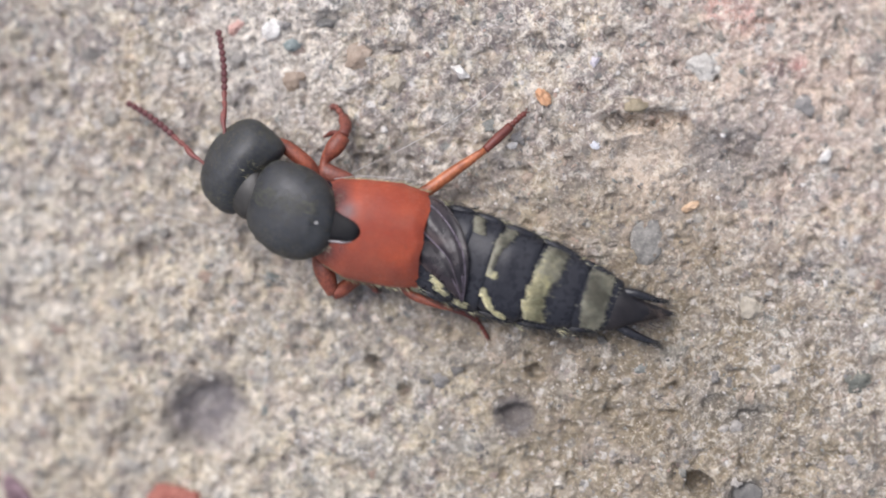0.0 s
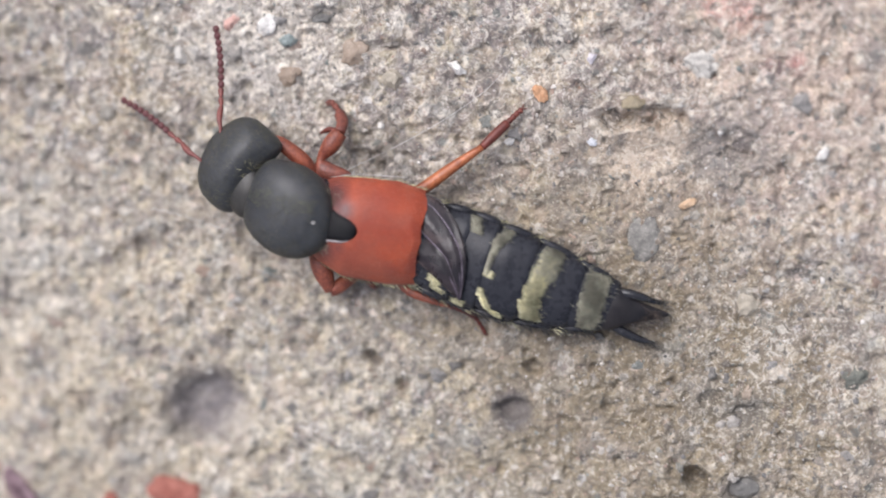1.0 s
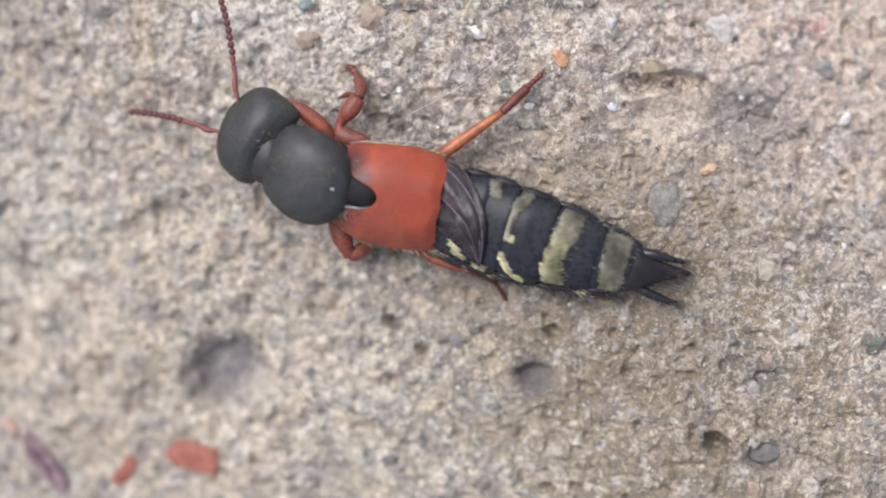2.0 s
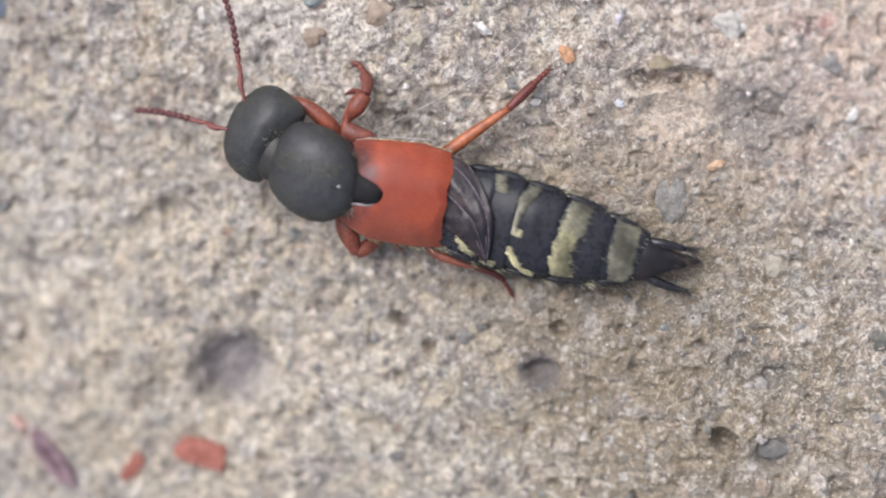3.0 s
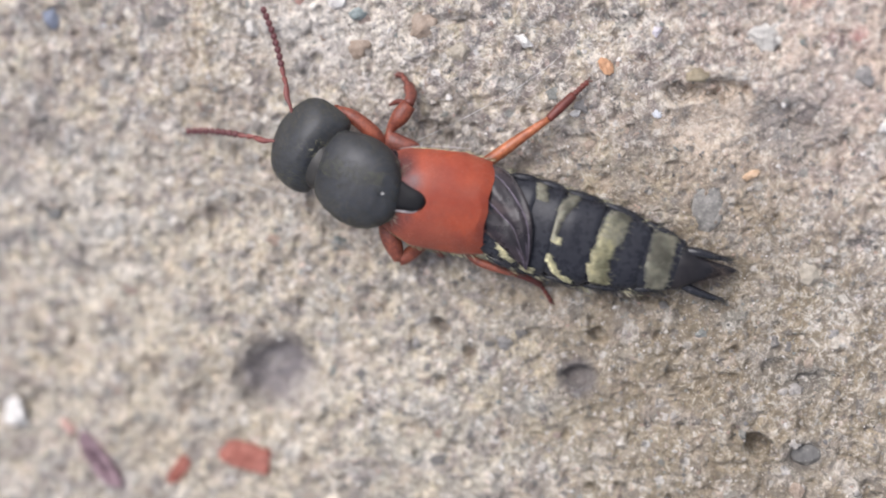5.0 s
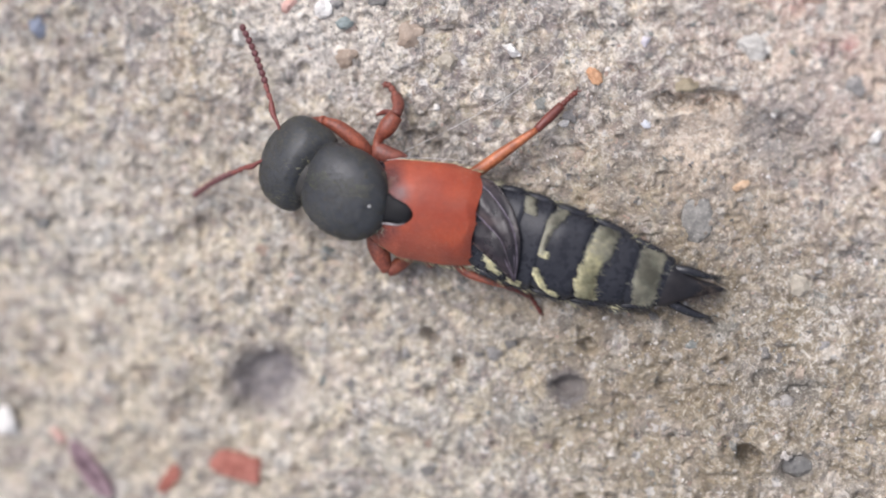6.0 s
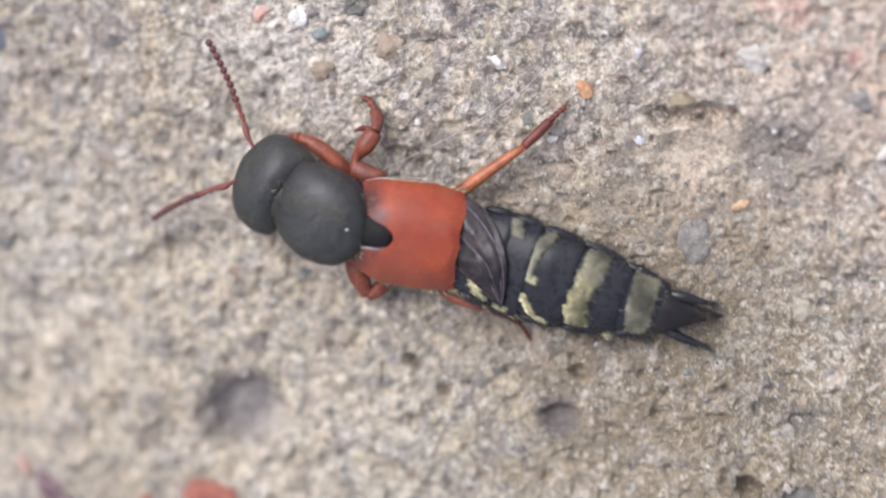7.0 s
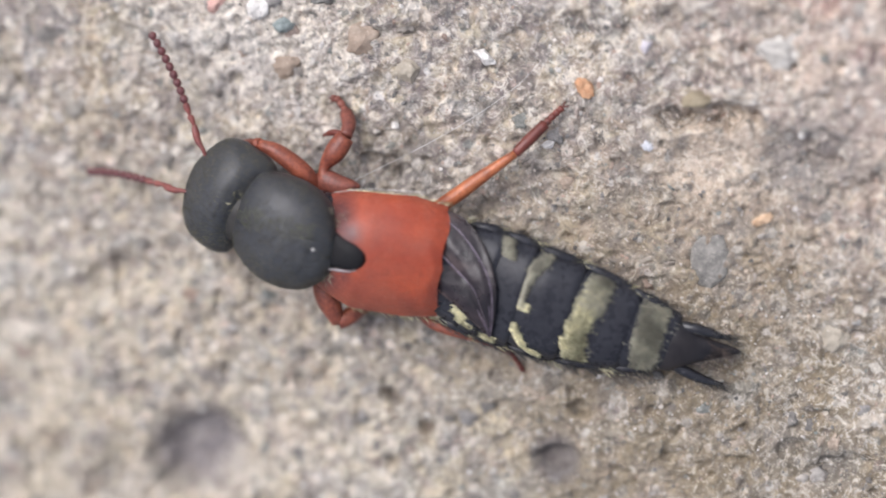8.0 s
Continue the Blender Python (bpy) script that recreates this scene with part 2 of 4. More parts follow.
def grain_material():
    n = Nodes("sand_grains")
    g = n.add("ShaderNodeNewGeometry")
    c = n.ramp(g.outputs["Random Per Island"], (0.0, (0.10, 0.095, 0.09)), (0.12, (0.22, 0.21, 0.20)), (0.3, (0.36, 0.31, 0.26)), (0.42, (0.22, 0.24, 0.225)),
               (0.55, (0.46, 0.385, 0.30)), (0.64, (0.36, 0.25, 0.20)), (0.75, (0.40, 0.36, 0.31)), (0.88, (0.46, 0.415, 0.36)), (0.985, (0.66, 0.625, 0.58)))
    c = n.mix(0.5, c, n.mix(1.0, c, n.ramp(n.noise(6.0, 3.0), (0.3, 0.6), (0.7, 1.35)), "MULTIPLY"))
    n.bump(n.noise(9.0, 3.0), 0.5, 0.05)
    return n.done(c, n.ramp(g.outputs["Random Per Island"], (0.3, 0.65), (0.95, 0.34)), 0.4)


def bit_material():
    n = Nodes("gravel_bits")
    g = n.add("ShaderNodeObjectInfo")
    c = n.ramp(g.outputs["Random"], (0.0, (0.18, 0.17, 0.158)), (0.14, (0.25, 0.232, 0.21)), (0.3, (0.37, 0.32, 0.265)), (0.42, (0.22, 0.24, 0.225)), (0.52, (0.44, 0.36, 0.28)),
               (0.62, (0.33, 0.235, 0.185)), (0.72, (0.30, 0.285, 0.27)), (0.84, (0.46, 0.42, 0.37)), (0.98, (0.52, 0.48, 0.43)))
    c = n.mix(1.0, c, n.ramp(n.noise(1.6, 5.0, 0.65), (0.3, 0.6), (0.7, 1.35)), "MULTIPLY")
    c = n.mix(n.ramp(n.noise(4.0, 3.0), (0.58, 0.0), (0.72, 0.6)), c, (0.46, 0.41, 0.355))
    n.bump(n.noise(4.0, 5.0, 0.65), 0.8, 0.12)
    return n.done(c, 0.6, 0.4)


def stone_material(name, dark, light, rough=0.6, scale=3.0):
    n = Nodes(name)
    c = n.ramp(n.noise(scale, 5.0, 0.65), (0.32, dark), (0.68, light))
    c = n.mix(n.ramp(n.noise(scale * 3, 2.0), (0.6, 0.0), (0.75, 0.45)), c, tuple(min(1.0, v * 1.7 + 0.05) for v in light))
    n.bump(n.noise(scale * 2.5, 4.0, 0.6), 0.7, 0.1)
    return n.done(c, n.ramp(n.noise(scale * 2, 2.0), (0.3, rough - 0.15), (0.7, rough + 0.15)), 0.45)


def cuticle_material(name, dark, light, rough, scale=5.0, pits=14.0, spec=0.5, relief=0.35, **more):
    n = Nodes(name)
    c = n.ramp(n.noise(scale * 0.25, 4.0, 0.6), (0.3, dark), (0.7, light))
    c = n.mix(0.35, c, n.mix(1.0, c, n.ramp(n.noise(scale, 3.0), (0.3, 0.55), (0.7, 1.4)), "MULTIPLY"))
    h = n.calc("ADD", n.ramp(n.voronoi(pits), (0.0, 0.0), (0.35, 1.0)), n.calc("MULTIPLY", n.noise(scale * 0.6, 3.0), 0.6))
    n.bump(h, relief, 0.03)
    return n.done(c, n.ramp(n.noise(scale * 0.5, 3.0), (0.3, rough - 0.08), (0.7, rough + 0.1)), spec, **more)


def hair_material(name, dark, light, rough=0.4):
    n = Nodes(name)
    g = n.add("ShaderNodeNewGeometry")
    patch = n.ramp(n.noise(1.1, 3.0, 0.6), (0.38, 0.5), (0.64, 1.3))
    c = n.mix(1.0, n.ramp(g.outputs["Random Per Island"], (0.0, dark), (0.7, light), (1.0, tuple(v * 1.35 for v in light))), patch, "MULTIPLY")
    return n.done(c, rough, 0.5)


def elytra_material():
    n = Nodes("red_wing_case")
    c = n.ramp(n.noise(0.8, 4.0, 0.55), (0.3, (0.31, 0.053, 0.027)), (0.7, (0.455, 0.094, 0.041)))
    c = n.mix(n.ramp(n.noise(0.5, 3.0, 0.6, 0.5), (0.42, 0.0), (0.6, 0.5)), c, (0.27, 0.08, 0.055))  # dull, mauve-brown bloom
    dusk = n.calc("MAXIMUM", n.calc("MAXIMUM", n.spot(1.75, 0.15, 0.35, 0.6), n.spot(1.2, 0.42, 0.2, 0.45)), n.calc("MULTIPLY", n.calc("MAXIMUM", n.spot(1.45, 2.3, 0.25, 0.6), n.spot(0.95, 1.95, 0.05, 0.4)), 0.85))  # dusky patches at the wing base, by the small shield
    dusk = n.calc("MAXIMUM", dusk, n.calc("MULTIPLY", n.spot(-2.35, 1.6, 0.1, 0.5), 0.6))
    c = n.mix(n.calc("MULTIPLY", dusk, 0.88), c, (0.095, 0.034, 0.035))
    grain = n.noise(9.0, 3.0, 0.6)
    c = n.mix(0.3, c, n.mix(1.0, c, n.ramp(grain, (0.3, 0.6), (0.7, 1.35)), "MULTIPLY"))
    n.bump(n.calc("ADD", n.ramp(n.voronoi(9.0), (0.0, 0.0), (0.4, 1.0)), grain), 0.25, 0.03)
    return n.done(c, n.ramp(n.noise(2.5, 3.0), (0.3, 0.36), (0.7, 0.52)), 0.45)


def wing_material():
    n = Nodes("folded_wing_membrane")
    c = n.ramp(n.noise(0.75, 5.0, 0.6, 0.6), (0.36, (0.012, 0.009, 0.011)), (0.53, (0.03, 0.021, 0.023)), (0.7, (0.13, 0.092, 0.082)))
    n.bump(n.noise(3.0, 3.0), 0.4, 0.05)
    return n.done(c, n.ramp(n.noise(2.0, 2.0), (0.3, 0.22), (0.7, 0.42)), 0.6)


CONCRETE = concrete_material()
GRAINS = grain_material()
BITS = bit_material()
BLACK = cuticle_material("dark_olive_cuticle", (0.036, 0.038, 0.045), (0.058, 0.06, 0.063), 0.44, 6.0, 22.0, 0.5, 0.13)
GLOSS = cuticle_material("glossy_black_cuticle", (0.022, 0.0225, 0.028), (0.036, 0.037, 0.044), 0.28, 5.0, 24.0, 0.22, 0.12)
RED = elytra_material()
ORANGE = cuticle_material("orange_leg_cuticle", (0.14, 0.037, 0.026), (0.35, 0.102, 0.054), 0.44, 8.0, 10.0)
AMBER = cuticle_material("amber_leg_cuticle", (0.22, 0.055, 0.026), (0.50, 0.17, 0.07), 0.36, 5.0, 10.0)
TAWNY = cuticle_material("dark_brown_hair", (0.05, 0.034, 0.028), (0.10, 0.07, 0.055), 0.5, 3.0, 5.0)
UMBER = cuticle_material("brown_black_cuticle", (0.016, 0.0155, 0.018), (0.03, 0.0255, 0.026), 0.4, 3.0, 14.0, 0.3, 0.2)
BRASS = hair_material("brassy_hair", (0.14, 0.14, 0.08), (0.34, 0.33, 0.19), 0.3)
RUST = cuticle_material("rust_foot_cuticle", (0.13, 0.04, 0.03), (0.28, 0.09, 0.06), 0.46, 8.0, 8.0)
BROWN = cuticle_material("red_brown_cuticle", (0.10, 0.026, 0.02), (0.20, 0.05, 0.035), 0.42, 4.0, 8.0)
FEELER = cuticle_material("antenna_cuticle", (0.095, 0.032, 0.035), (0.17, 0.058, 0.057), 0.5, 6.0, 10.0)
SCAPE = cuticle_material("antenna_base_cuticle", (0.15, 0.042, 0.038), (0.24, 0.072, 0.058), 0.42, 6.0, 10.0)
WING = wing_material()
GOLD = hair_material("golden_hair", (0.38, 0.35, 0.2), (0.84, 0.79, 0.5), 0.27)
PALEHAIR = hair_material("grey_gold_hair", (0.25, 0.24, 0.175), (0.49, 0.465, 0.35), 0.42)
DULLGOLD = hair_material("dull_olive_hair", (0.03, 0.03, 0.026), (0.12, 0.112, 0.07), 0.42)
RUSTHAIR = cuticle_material("rust_hair", (0.36, 0.10, 0.06), (0.5, 0.19, 0.12), 0.45, 3.0, 5.0)
SOOT = cuticle_material("black_hair", (0.026, 0.025, 0.025), (0.05, 0.047, 0.045), 0.5, 3.0, 5.0)
SILK = cuticle_material("spider_silk", (0.48, 0.46, 0.43), (0.68, 0.66, 0.62), 0.35, 3.0, 5.0)
RIM = cuticle_material("silvery_rim", (0.22, 0.2, 0.205), (0.4, 0.37, 0.37), 0.35, 3.0, 9.0)
SHINE = cuticle_material("shiny_black_cuticle", (0.016, 0.016, 0.02), (0.03, 0.03, 0.034), 0.2, 5.0, 24.0, 0.6, 0.1)
NECK = cuticle_material("dark_neck_skin", (0.016, 0.0155, 0.015), (0.045, 0.041, 0.035), 0.45, 3.0, 9.0)
VELVET = cuticle_material("velvet_black_shield", (0.006, 0.006, 0.007), (0.014, 0.013, 0.014), 0.6, 5.0, 14.0, 0.25)
# vein violet, lightened to carry the highlights of the wing folds
VEIN_GLEAM = cuticle_material("violet_vein_and_gleam", (0.08, 0.062, 0.085), (0.26, 0.215, 0.26), 0.26, 4.0, 8.0)


# ---- mesh helpers ----
def mesh_of(name, verts, faces, material, smooth=True):
    me = bpy.data.meshes.new(name)
    me.from_pydata((np.asarray(verts, float) * MM).tolist(), [], faces)
    me.materials.append(material)
    if smooth:
        me.shade_smooth()
    me.update()
    return me


def part(name, shape, material, parent, label="", at=None, smooth=True):
    """Link one mesh (vertices and faces, in mm) under a thing or a part."""
    ob = new(name, mesh_of(name, *shape, material, smooth))
    ob.parent = parent
    if at is not None:
        ob.matrix_basis = at
    return tagged(ob, label)


def at_mm(x, y, z, rx=0, ry=0, rz=0):
    return pose(x * MM, y * MM, z * MM, rx, ry, rz)


def spline(rows, steps):
    """Smooth curve through rows of numbers (Catmull-Rom)."""
    p = np.asarray(rows, float)
    p = np.vstack([2 * p[0] - p[1], p, 2 * p[-1] - p[-2]])
    out = []
    for i in range(1, len(p) - 2):
        for u in np.arange(steps) / steps:
            a, b, c, d = p[i - 1:i + 3]
            out.append(0.5 * (2 * b + (c - a) * u + (2 * a - 5 * b + 4 * c - d) * u * u + (3 * b - a - 3 * c + d) * u ** 3))
    out.append(p[-2])
    return np.array(out)


def rings_to_shape(rings):
    n = len(rings[0])
    verts = [v for r in rings for v in r]
    faces = []
    for i in range(len(rings) - 1):
        for j in range(n):
            k = (j + 1) % n
            faces.append((i * n + j, i * n + k, (i + 1) * n + k, (i + 1) * n + j))
    first, last = len(verts), len(verts) + 1
    verts += [np.mean(rings[0], 0), np.mean(rings[-1], 0)]
    top = (len(rings) - 1) * n
    faces += [(first, (j + 1) % n, j) for j in range(n)] + [(last, top + j, top + (j + 1) % n) for j in range(n)]
    return verts, faces


def loft(stations, steps=5, n=36, power=2.2):
    """A body along x: stations (x, y, z, half width, height above z, depth below z)."""
    rings = []
    for x, y, z, w, up, down in spline(stations, steps):
        w, up, down = max(w, 0.01), max(up, 0.01), max(down, 0.01)
        ring = []
        for a in np.linspace(0, 2 * np.pi, n, endpoint=False):
            c, s = np.cos(a), np.sin(a)
            q = (abs(c) ** power + abs(s) ** power) ** (-1 / power)
            ring.append((x, y + w * q * c, z + (up if s > 0 else down) * q * s))
        rings.append(ring)
    return rings_to_shape(rings)


def tube(points, radii, n=10, steps=5, flat=1.0):
    """A limb through points with those radii; flat squeezes it sideways."""
    rows = spline([(*p, r) for p, r in zip(points, radii)], steps)
    rings = []
    for i, (x, y, z, r) in enumerate(rows):
        d = Vector(rows[min(i + 1, len(rows) - 1), :3] - rows[max(i - 1, 0), :3]).normalized()
        side = d.cross(Vector((0, 0, 1)))
        side = side.normalized() if side.length > 1e-4 else Vector((1, 0, 0))
        up = side.cross(d)
        r = max(r, 0.006)
        rings.append([np.array((x, y, z)) + np.array(side * (math.cos(a) * r) + up * (math.sin(a) * r * flat)) for a in np.linspace(0, 2 * np.pi, n, endpoint=False)])
    return rings_to_shape(rings)


def join(shapes):
    verts, faces = [], []
    for v, f in shapes:
        k = len(verts)
        verts += list(v)
        faces += [tuple(i + k for i in t) for t in f]
    return verts, faces


def hairs(roots, ways, lengths, radius, rng, lift=0.25):
    """Many fine tapered bristles: three-sided, bent a little upwards."""
    verts, faces = [], []
    for p, w, ln in zip(roots, ways, lengths):
        w = np.asarray(w, float) / np.linalg.norm(w)
        s = np.cross(w, (0, 0, 1.0))
        s = s / (np.linalg.norm(s) + 1e-6)
        u = np.cross(s, w)
        k = len(verts)
        bend = rng.uniform(-0.15, 0.15)
        for f, r in ((0.0, 1.0), (0.55, 0.8)):
            c = p + w * ln * f + u * ln * lift * f * f + s * bend * ln * f
            verts += [c + s * radius * r, c - s * radius * r * 0.5 + u * radius * r * 0.87, c - s * radius * r * 0.5 - u * radius * r * 0.87]
        verts.append(p + w * ln + u * ln * lift + s * bend * ln)
        for j in range(3):
            m = (j + 1) % 3
            faces += [(k + j, k + m, k + 3 + m, k + 3 + j), (k + 3 + j, k + 3 + m, k + 6)]
    return verts, faces


def fur(shape, count, way, spread, length, radius, rng, keep=lambda p: True, lift=0.06):
    """Bristles lying on the upper faces of a shape, combed along way."""
    v = np.asarray(shape[0], float)
    tris = np.array([(f[0], f[i], f[i + 1]) for f in shape[1] for i in range(1, len(f) - 1)])
    a, b, c = v[tris[:, 0]], v[tris[:, 1]], v[tris[:, 2]]
    n = np.cross(b - a, c - a)
    area = np.linalg.norm(n, axis=1) + 1e-12
    n = n / area[:, None]
    chance = area * (n[:, 2] > 0.1)
    roots, ways, lens = [], [], []
    for _ in range(12):
        for k in rng.choice(len(tris), count, p=chance / chance.sum()):
            if len(roots) >= count:
                break
            u, w = rng.rand(2)
            if u + w > 1:
                u, w = 1 - u, 1 - w
            p = a[k] + u * (b[k] - a[k]) + w * (c[k] - a[k])
            if not keep(p):
                continue
            d = np.asarray(way, float) + rng.normal(size=3) * spread
            d = d - n[k] * (d @ n[k])
            roots.append(p)
            ways.append(d / np.linalg.norm(d) + n[k] * 0.12)
            lens.append(length * rng.uniform(0.6, 1.2))
    return hairs(roots, ways, lens, radius, rng, lift)


TABLES = {k: np.random.RandomState(k).rand(256, 256) for k in range(1, 17)}


def lattice(x, y, cell, seed):
    """Smooth value noise in 0..1 on a lattice of that cell size."""
    table = TABLES[seed]
    u, v = x / cell + seed * 7.31, y / cell + seed * 3.77
    i, j = np.floor(u).astype(int), np.floor(v).astype(int)
    fu, fv = u - i, v - j
    fu, fv = fu * fu * (3 - 2 * fu), fv * fv * (3 - 2 * fv)
    g = lambda a, b: table[a % 256, b % 256]
    return (g(i, j) * (1 - fu) + g(i + 1, j) * fu) * (1 - fv) + (g(i, j + 1) * (1 - fu) + g(i + 1, j + 1) * fu) * fv


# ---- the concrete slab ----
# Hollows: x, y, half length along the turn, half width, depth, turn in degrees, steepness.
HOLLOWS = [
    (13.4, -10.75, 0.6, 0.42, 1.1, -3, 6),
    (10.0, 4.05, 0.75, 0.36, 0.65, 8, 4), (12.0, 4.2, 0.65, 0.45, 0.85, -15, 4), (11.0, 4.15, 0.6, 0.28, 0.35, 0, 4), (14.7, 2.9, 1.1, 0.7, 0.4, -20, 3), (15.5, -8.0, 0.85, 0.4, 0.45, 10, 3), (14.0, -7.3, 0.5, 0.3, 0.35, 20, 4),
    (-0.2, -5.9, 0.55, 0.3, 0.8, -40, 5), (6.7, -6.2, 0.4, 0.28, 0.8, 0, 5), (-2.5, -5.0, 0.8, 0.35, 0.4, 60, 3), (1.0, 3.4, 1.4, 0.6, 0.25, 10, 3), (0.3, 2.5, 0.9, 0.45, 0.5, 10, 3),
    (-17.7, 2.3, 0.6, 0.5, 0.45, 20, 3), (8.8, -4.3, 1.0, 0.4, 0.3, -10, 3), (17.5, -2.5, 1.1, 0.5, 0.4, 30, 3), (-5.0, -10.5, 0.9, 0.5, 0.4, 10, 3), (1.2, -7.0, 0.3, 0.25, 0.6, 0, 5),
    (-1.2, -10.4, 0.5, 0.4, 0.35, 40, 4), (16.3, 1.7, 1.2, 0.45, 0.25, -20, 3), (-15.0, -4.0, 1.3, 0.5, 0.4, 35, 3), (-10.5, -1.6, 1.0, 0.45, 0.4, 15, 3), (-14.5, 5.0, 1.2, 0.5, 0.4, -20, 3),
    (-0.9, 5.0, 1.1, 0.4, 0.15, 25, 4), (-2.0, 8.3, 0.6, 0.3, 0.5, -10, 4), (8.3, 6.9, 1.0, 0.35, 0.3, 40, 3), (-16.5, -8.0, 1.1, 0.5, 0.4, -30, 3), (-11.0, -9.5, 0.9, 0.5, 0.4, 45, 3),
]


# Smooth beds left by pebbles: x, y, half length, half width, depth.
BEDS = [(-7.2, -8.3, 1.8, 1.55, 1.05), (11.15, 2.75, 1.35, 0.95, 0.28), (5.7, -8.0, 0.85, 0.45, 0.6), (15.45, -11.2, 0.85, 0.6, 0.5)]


def in_bed(x, y):
    """1 inside a bed, falling to 0 outside it."""
    m = np.zeros_like(np.asarray(x, float))
    for bx, by, a, b, deep in BEDS:
        d = np.hypot((x - bx) / a, (y - by) / b) + 0.25 * (lattice(x, y, 0.8, 15) - 0.5)
        m = np.maximum(m, 1 / (1 + np.exp(np.clip(11 * (d - 0.95), -30, 30))))
    return m


def ground_height(x, y):
    """Height of the slab's worn face in mm."""
    x, y = np.asarray(x, float), np.asarray(y, float)
    h = 0.5 * (lattice(x, y, 7.0, 1) - 0.5) + 0.34 * (lattice(x, y, 2.6, 2) - 0.5) + 0.22 * (lattice(x, y, 1.2, 3) - 0.5)
    bed = in_bed(x, y)
    rough = (0.42 + 0.75 * lattice(x, y, 3.5, 9)) * (1 - 0.85 * bed)
    wx, wy = x + 0.3 * lattice(x, y, 0.4, 12), y + 0.3 * lattice(x, y, 0.4, 13)
    ridge = lambda cell, seed: np.abs(2 * lattice(wx, wy, cell, seed) - 1)
    h = h + rough * (0.10 * (0.4 - ridge(0.75, 4)) + 0.14 * (lattice(wx, wy, 0.38, 5) - 0.5) + 0.12 * (0.4 - ridge(0.3, 6)) + 0.09 * (lattice(x, y, 0.17, 7) - 0.5))
    pock = np.clip(lattice(x, y, 0.55, 8) - 0.74, 0, 1)
    h = h - 1.3 * pock * (1 - bed)
    for bx, by, a, b, deep in BEDS:
        u, v = (x - bx) / a, (y - by) / b
        d = np.hypot(u, v) + 0.25 * (lattice(x, y, 0.8, 15) - 0.5)
        h = h - deep * (1 - 0.45 * u) / (1 + np.exp(np.clip(9 * (d - 0.9), -30, 30)))
    for hx, hy, a, b, deep, turn, steep in HOLLOWS:
        c, s = math.cos(radians(turn)), math.sin(radians(turn))
        u, v = (c * (x - hx) + s * (y - hy)) / a, (c * (y - hy) - s * (x - hx)) / b
        d = np.hypot(u, v) + 0.7 * (lattice(x, y, 0.6, 11) - 0.5) + 0.6 * (lattice(x, y, 0.28, 14) - 0.5)
        h = h - deep / (1 + np.exp(np.clip(steep * 1.7 * (d - 1), -30, 30)))
    return h


def build_ground():
    far = np.cumsum(np.geomspace(0.1, 4000, 40))
    gx = np.concatenate([-23 - far[::-1], np.arange(-23, 24, 0.065), 24 + far])
    gy = np.concatenate([-17 - far[::-1], np.arange(-17, 12, 0.065), 12 + far])
    x, y = np.meshgrid(gx, gy)
    near = (np.abs(x) < 60) & (np.abs(y) < 60)
    z = np.where(near, ground_height(x, y), 0.0)
    nx, ny = len(gx), len(gy)
    co = np.stack([x, y, z], -1).reshape(-1, 3) * MM
    i = (np.arange(ny - 1)[:, None] * nx + np.arange(nx - 1)[None, :]).ravel()
    quads = np.stack([i, i + 1, i + nx + 1, i + nx], 1).astype(np.int32)
    me = bpy.data.meshes.new("ground")
    me.vertices.add(len(co))
    me.vertices.foreach_set("co", co.ravel())
    me.loops.add(quads.size)
    me.loops.foreach_set("vertex_index", quads.ravel())
    me.polygons.add(len(quads))
    me.polygons.foreach_set("loop_start", np.arange(0, quads.size, 4, dtype=np.int32))
    me.update(calc_edges=True)
    me.materials.append(CONCRETE)
    return tagged(new("ground", me), "weathered beige-grey concrete with pits and sand grains", "concrete", kind="structure")


GROUND = build_ground()


# ---- loose and embedded grains ----
def pebble_shape(rng, sx, sy, sz, level=1, rough=0.25, knob=1.0):
    """An angular chip: a faceted ball cut by random planes, with a knobbly skin."""
    phase = Vector(rng.uniform(0, 50, 3))
    bm = bmesh.new()
    bmesh.ops.create_icosphere(bm, subdivisions=level, radius=1)
    cuts = [Vector(rng.normal(size=3)).normalized() for _ in range(7)]
    depth = [rng.uniform(0.5, 0.9) if knob > 0.5 else rng.uniform(0.8, 1.0) for _ in cuts]
    verts = []
    for v in bm.verts:
        p = v.co.copy()
        for c, d in zip(cuts, depth):
            over = p.dot(c) - d
            if over > 0:
                p -= c * over
        p *= 1 + rng.uniform(-rough, rough) * 0.4 + (knob * (0.5 * noise.noise(p * 2.0 + phase) + 0.25 * noise.noise(p * 5.0 + phase)) if level > 1 else 0.0)
        verts.append((p.x * sx, p.y * sy, p.z * sz))
    faces = [tuple(v.index for v in f.verts) for f in bm.faces]
    bm.free()
    return verts, faces


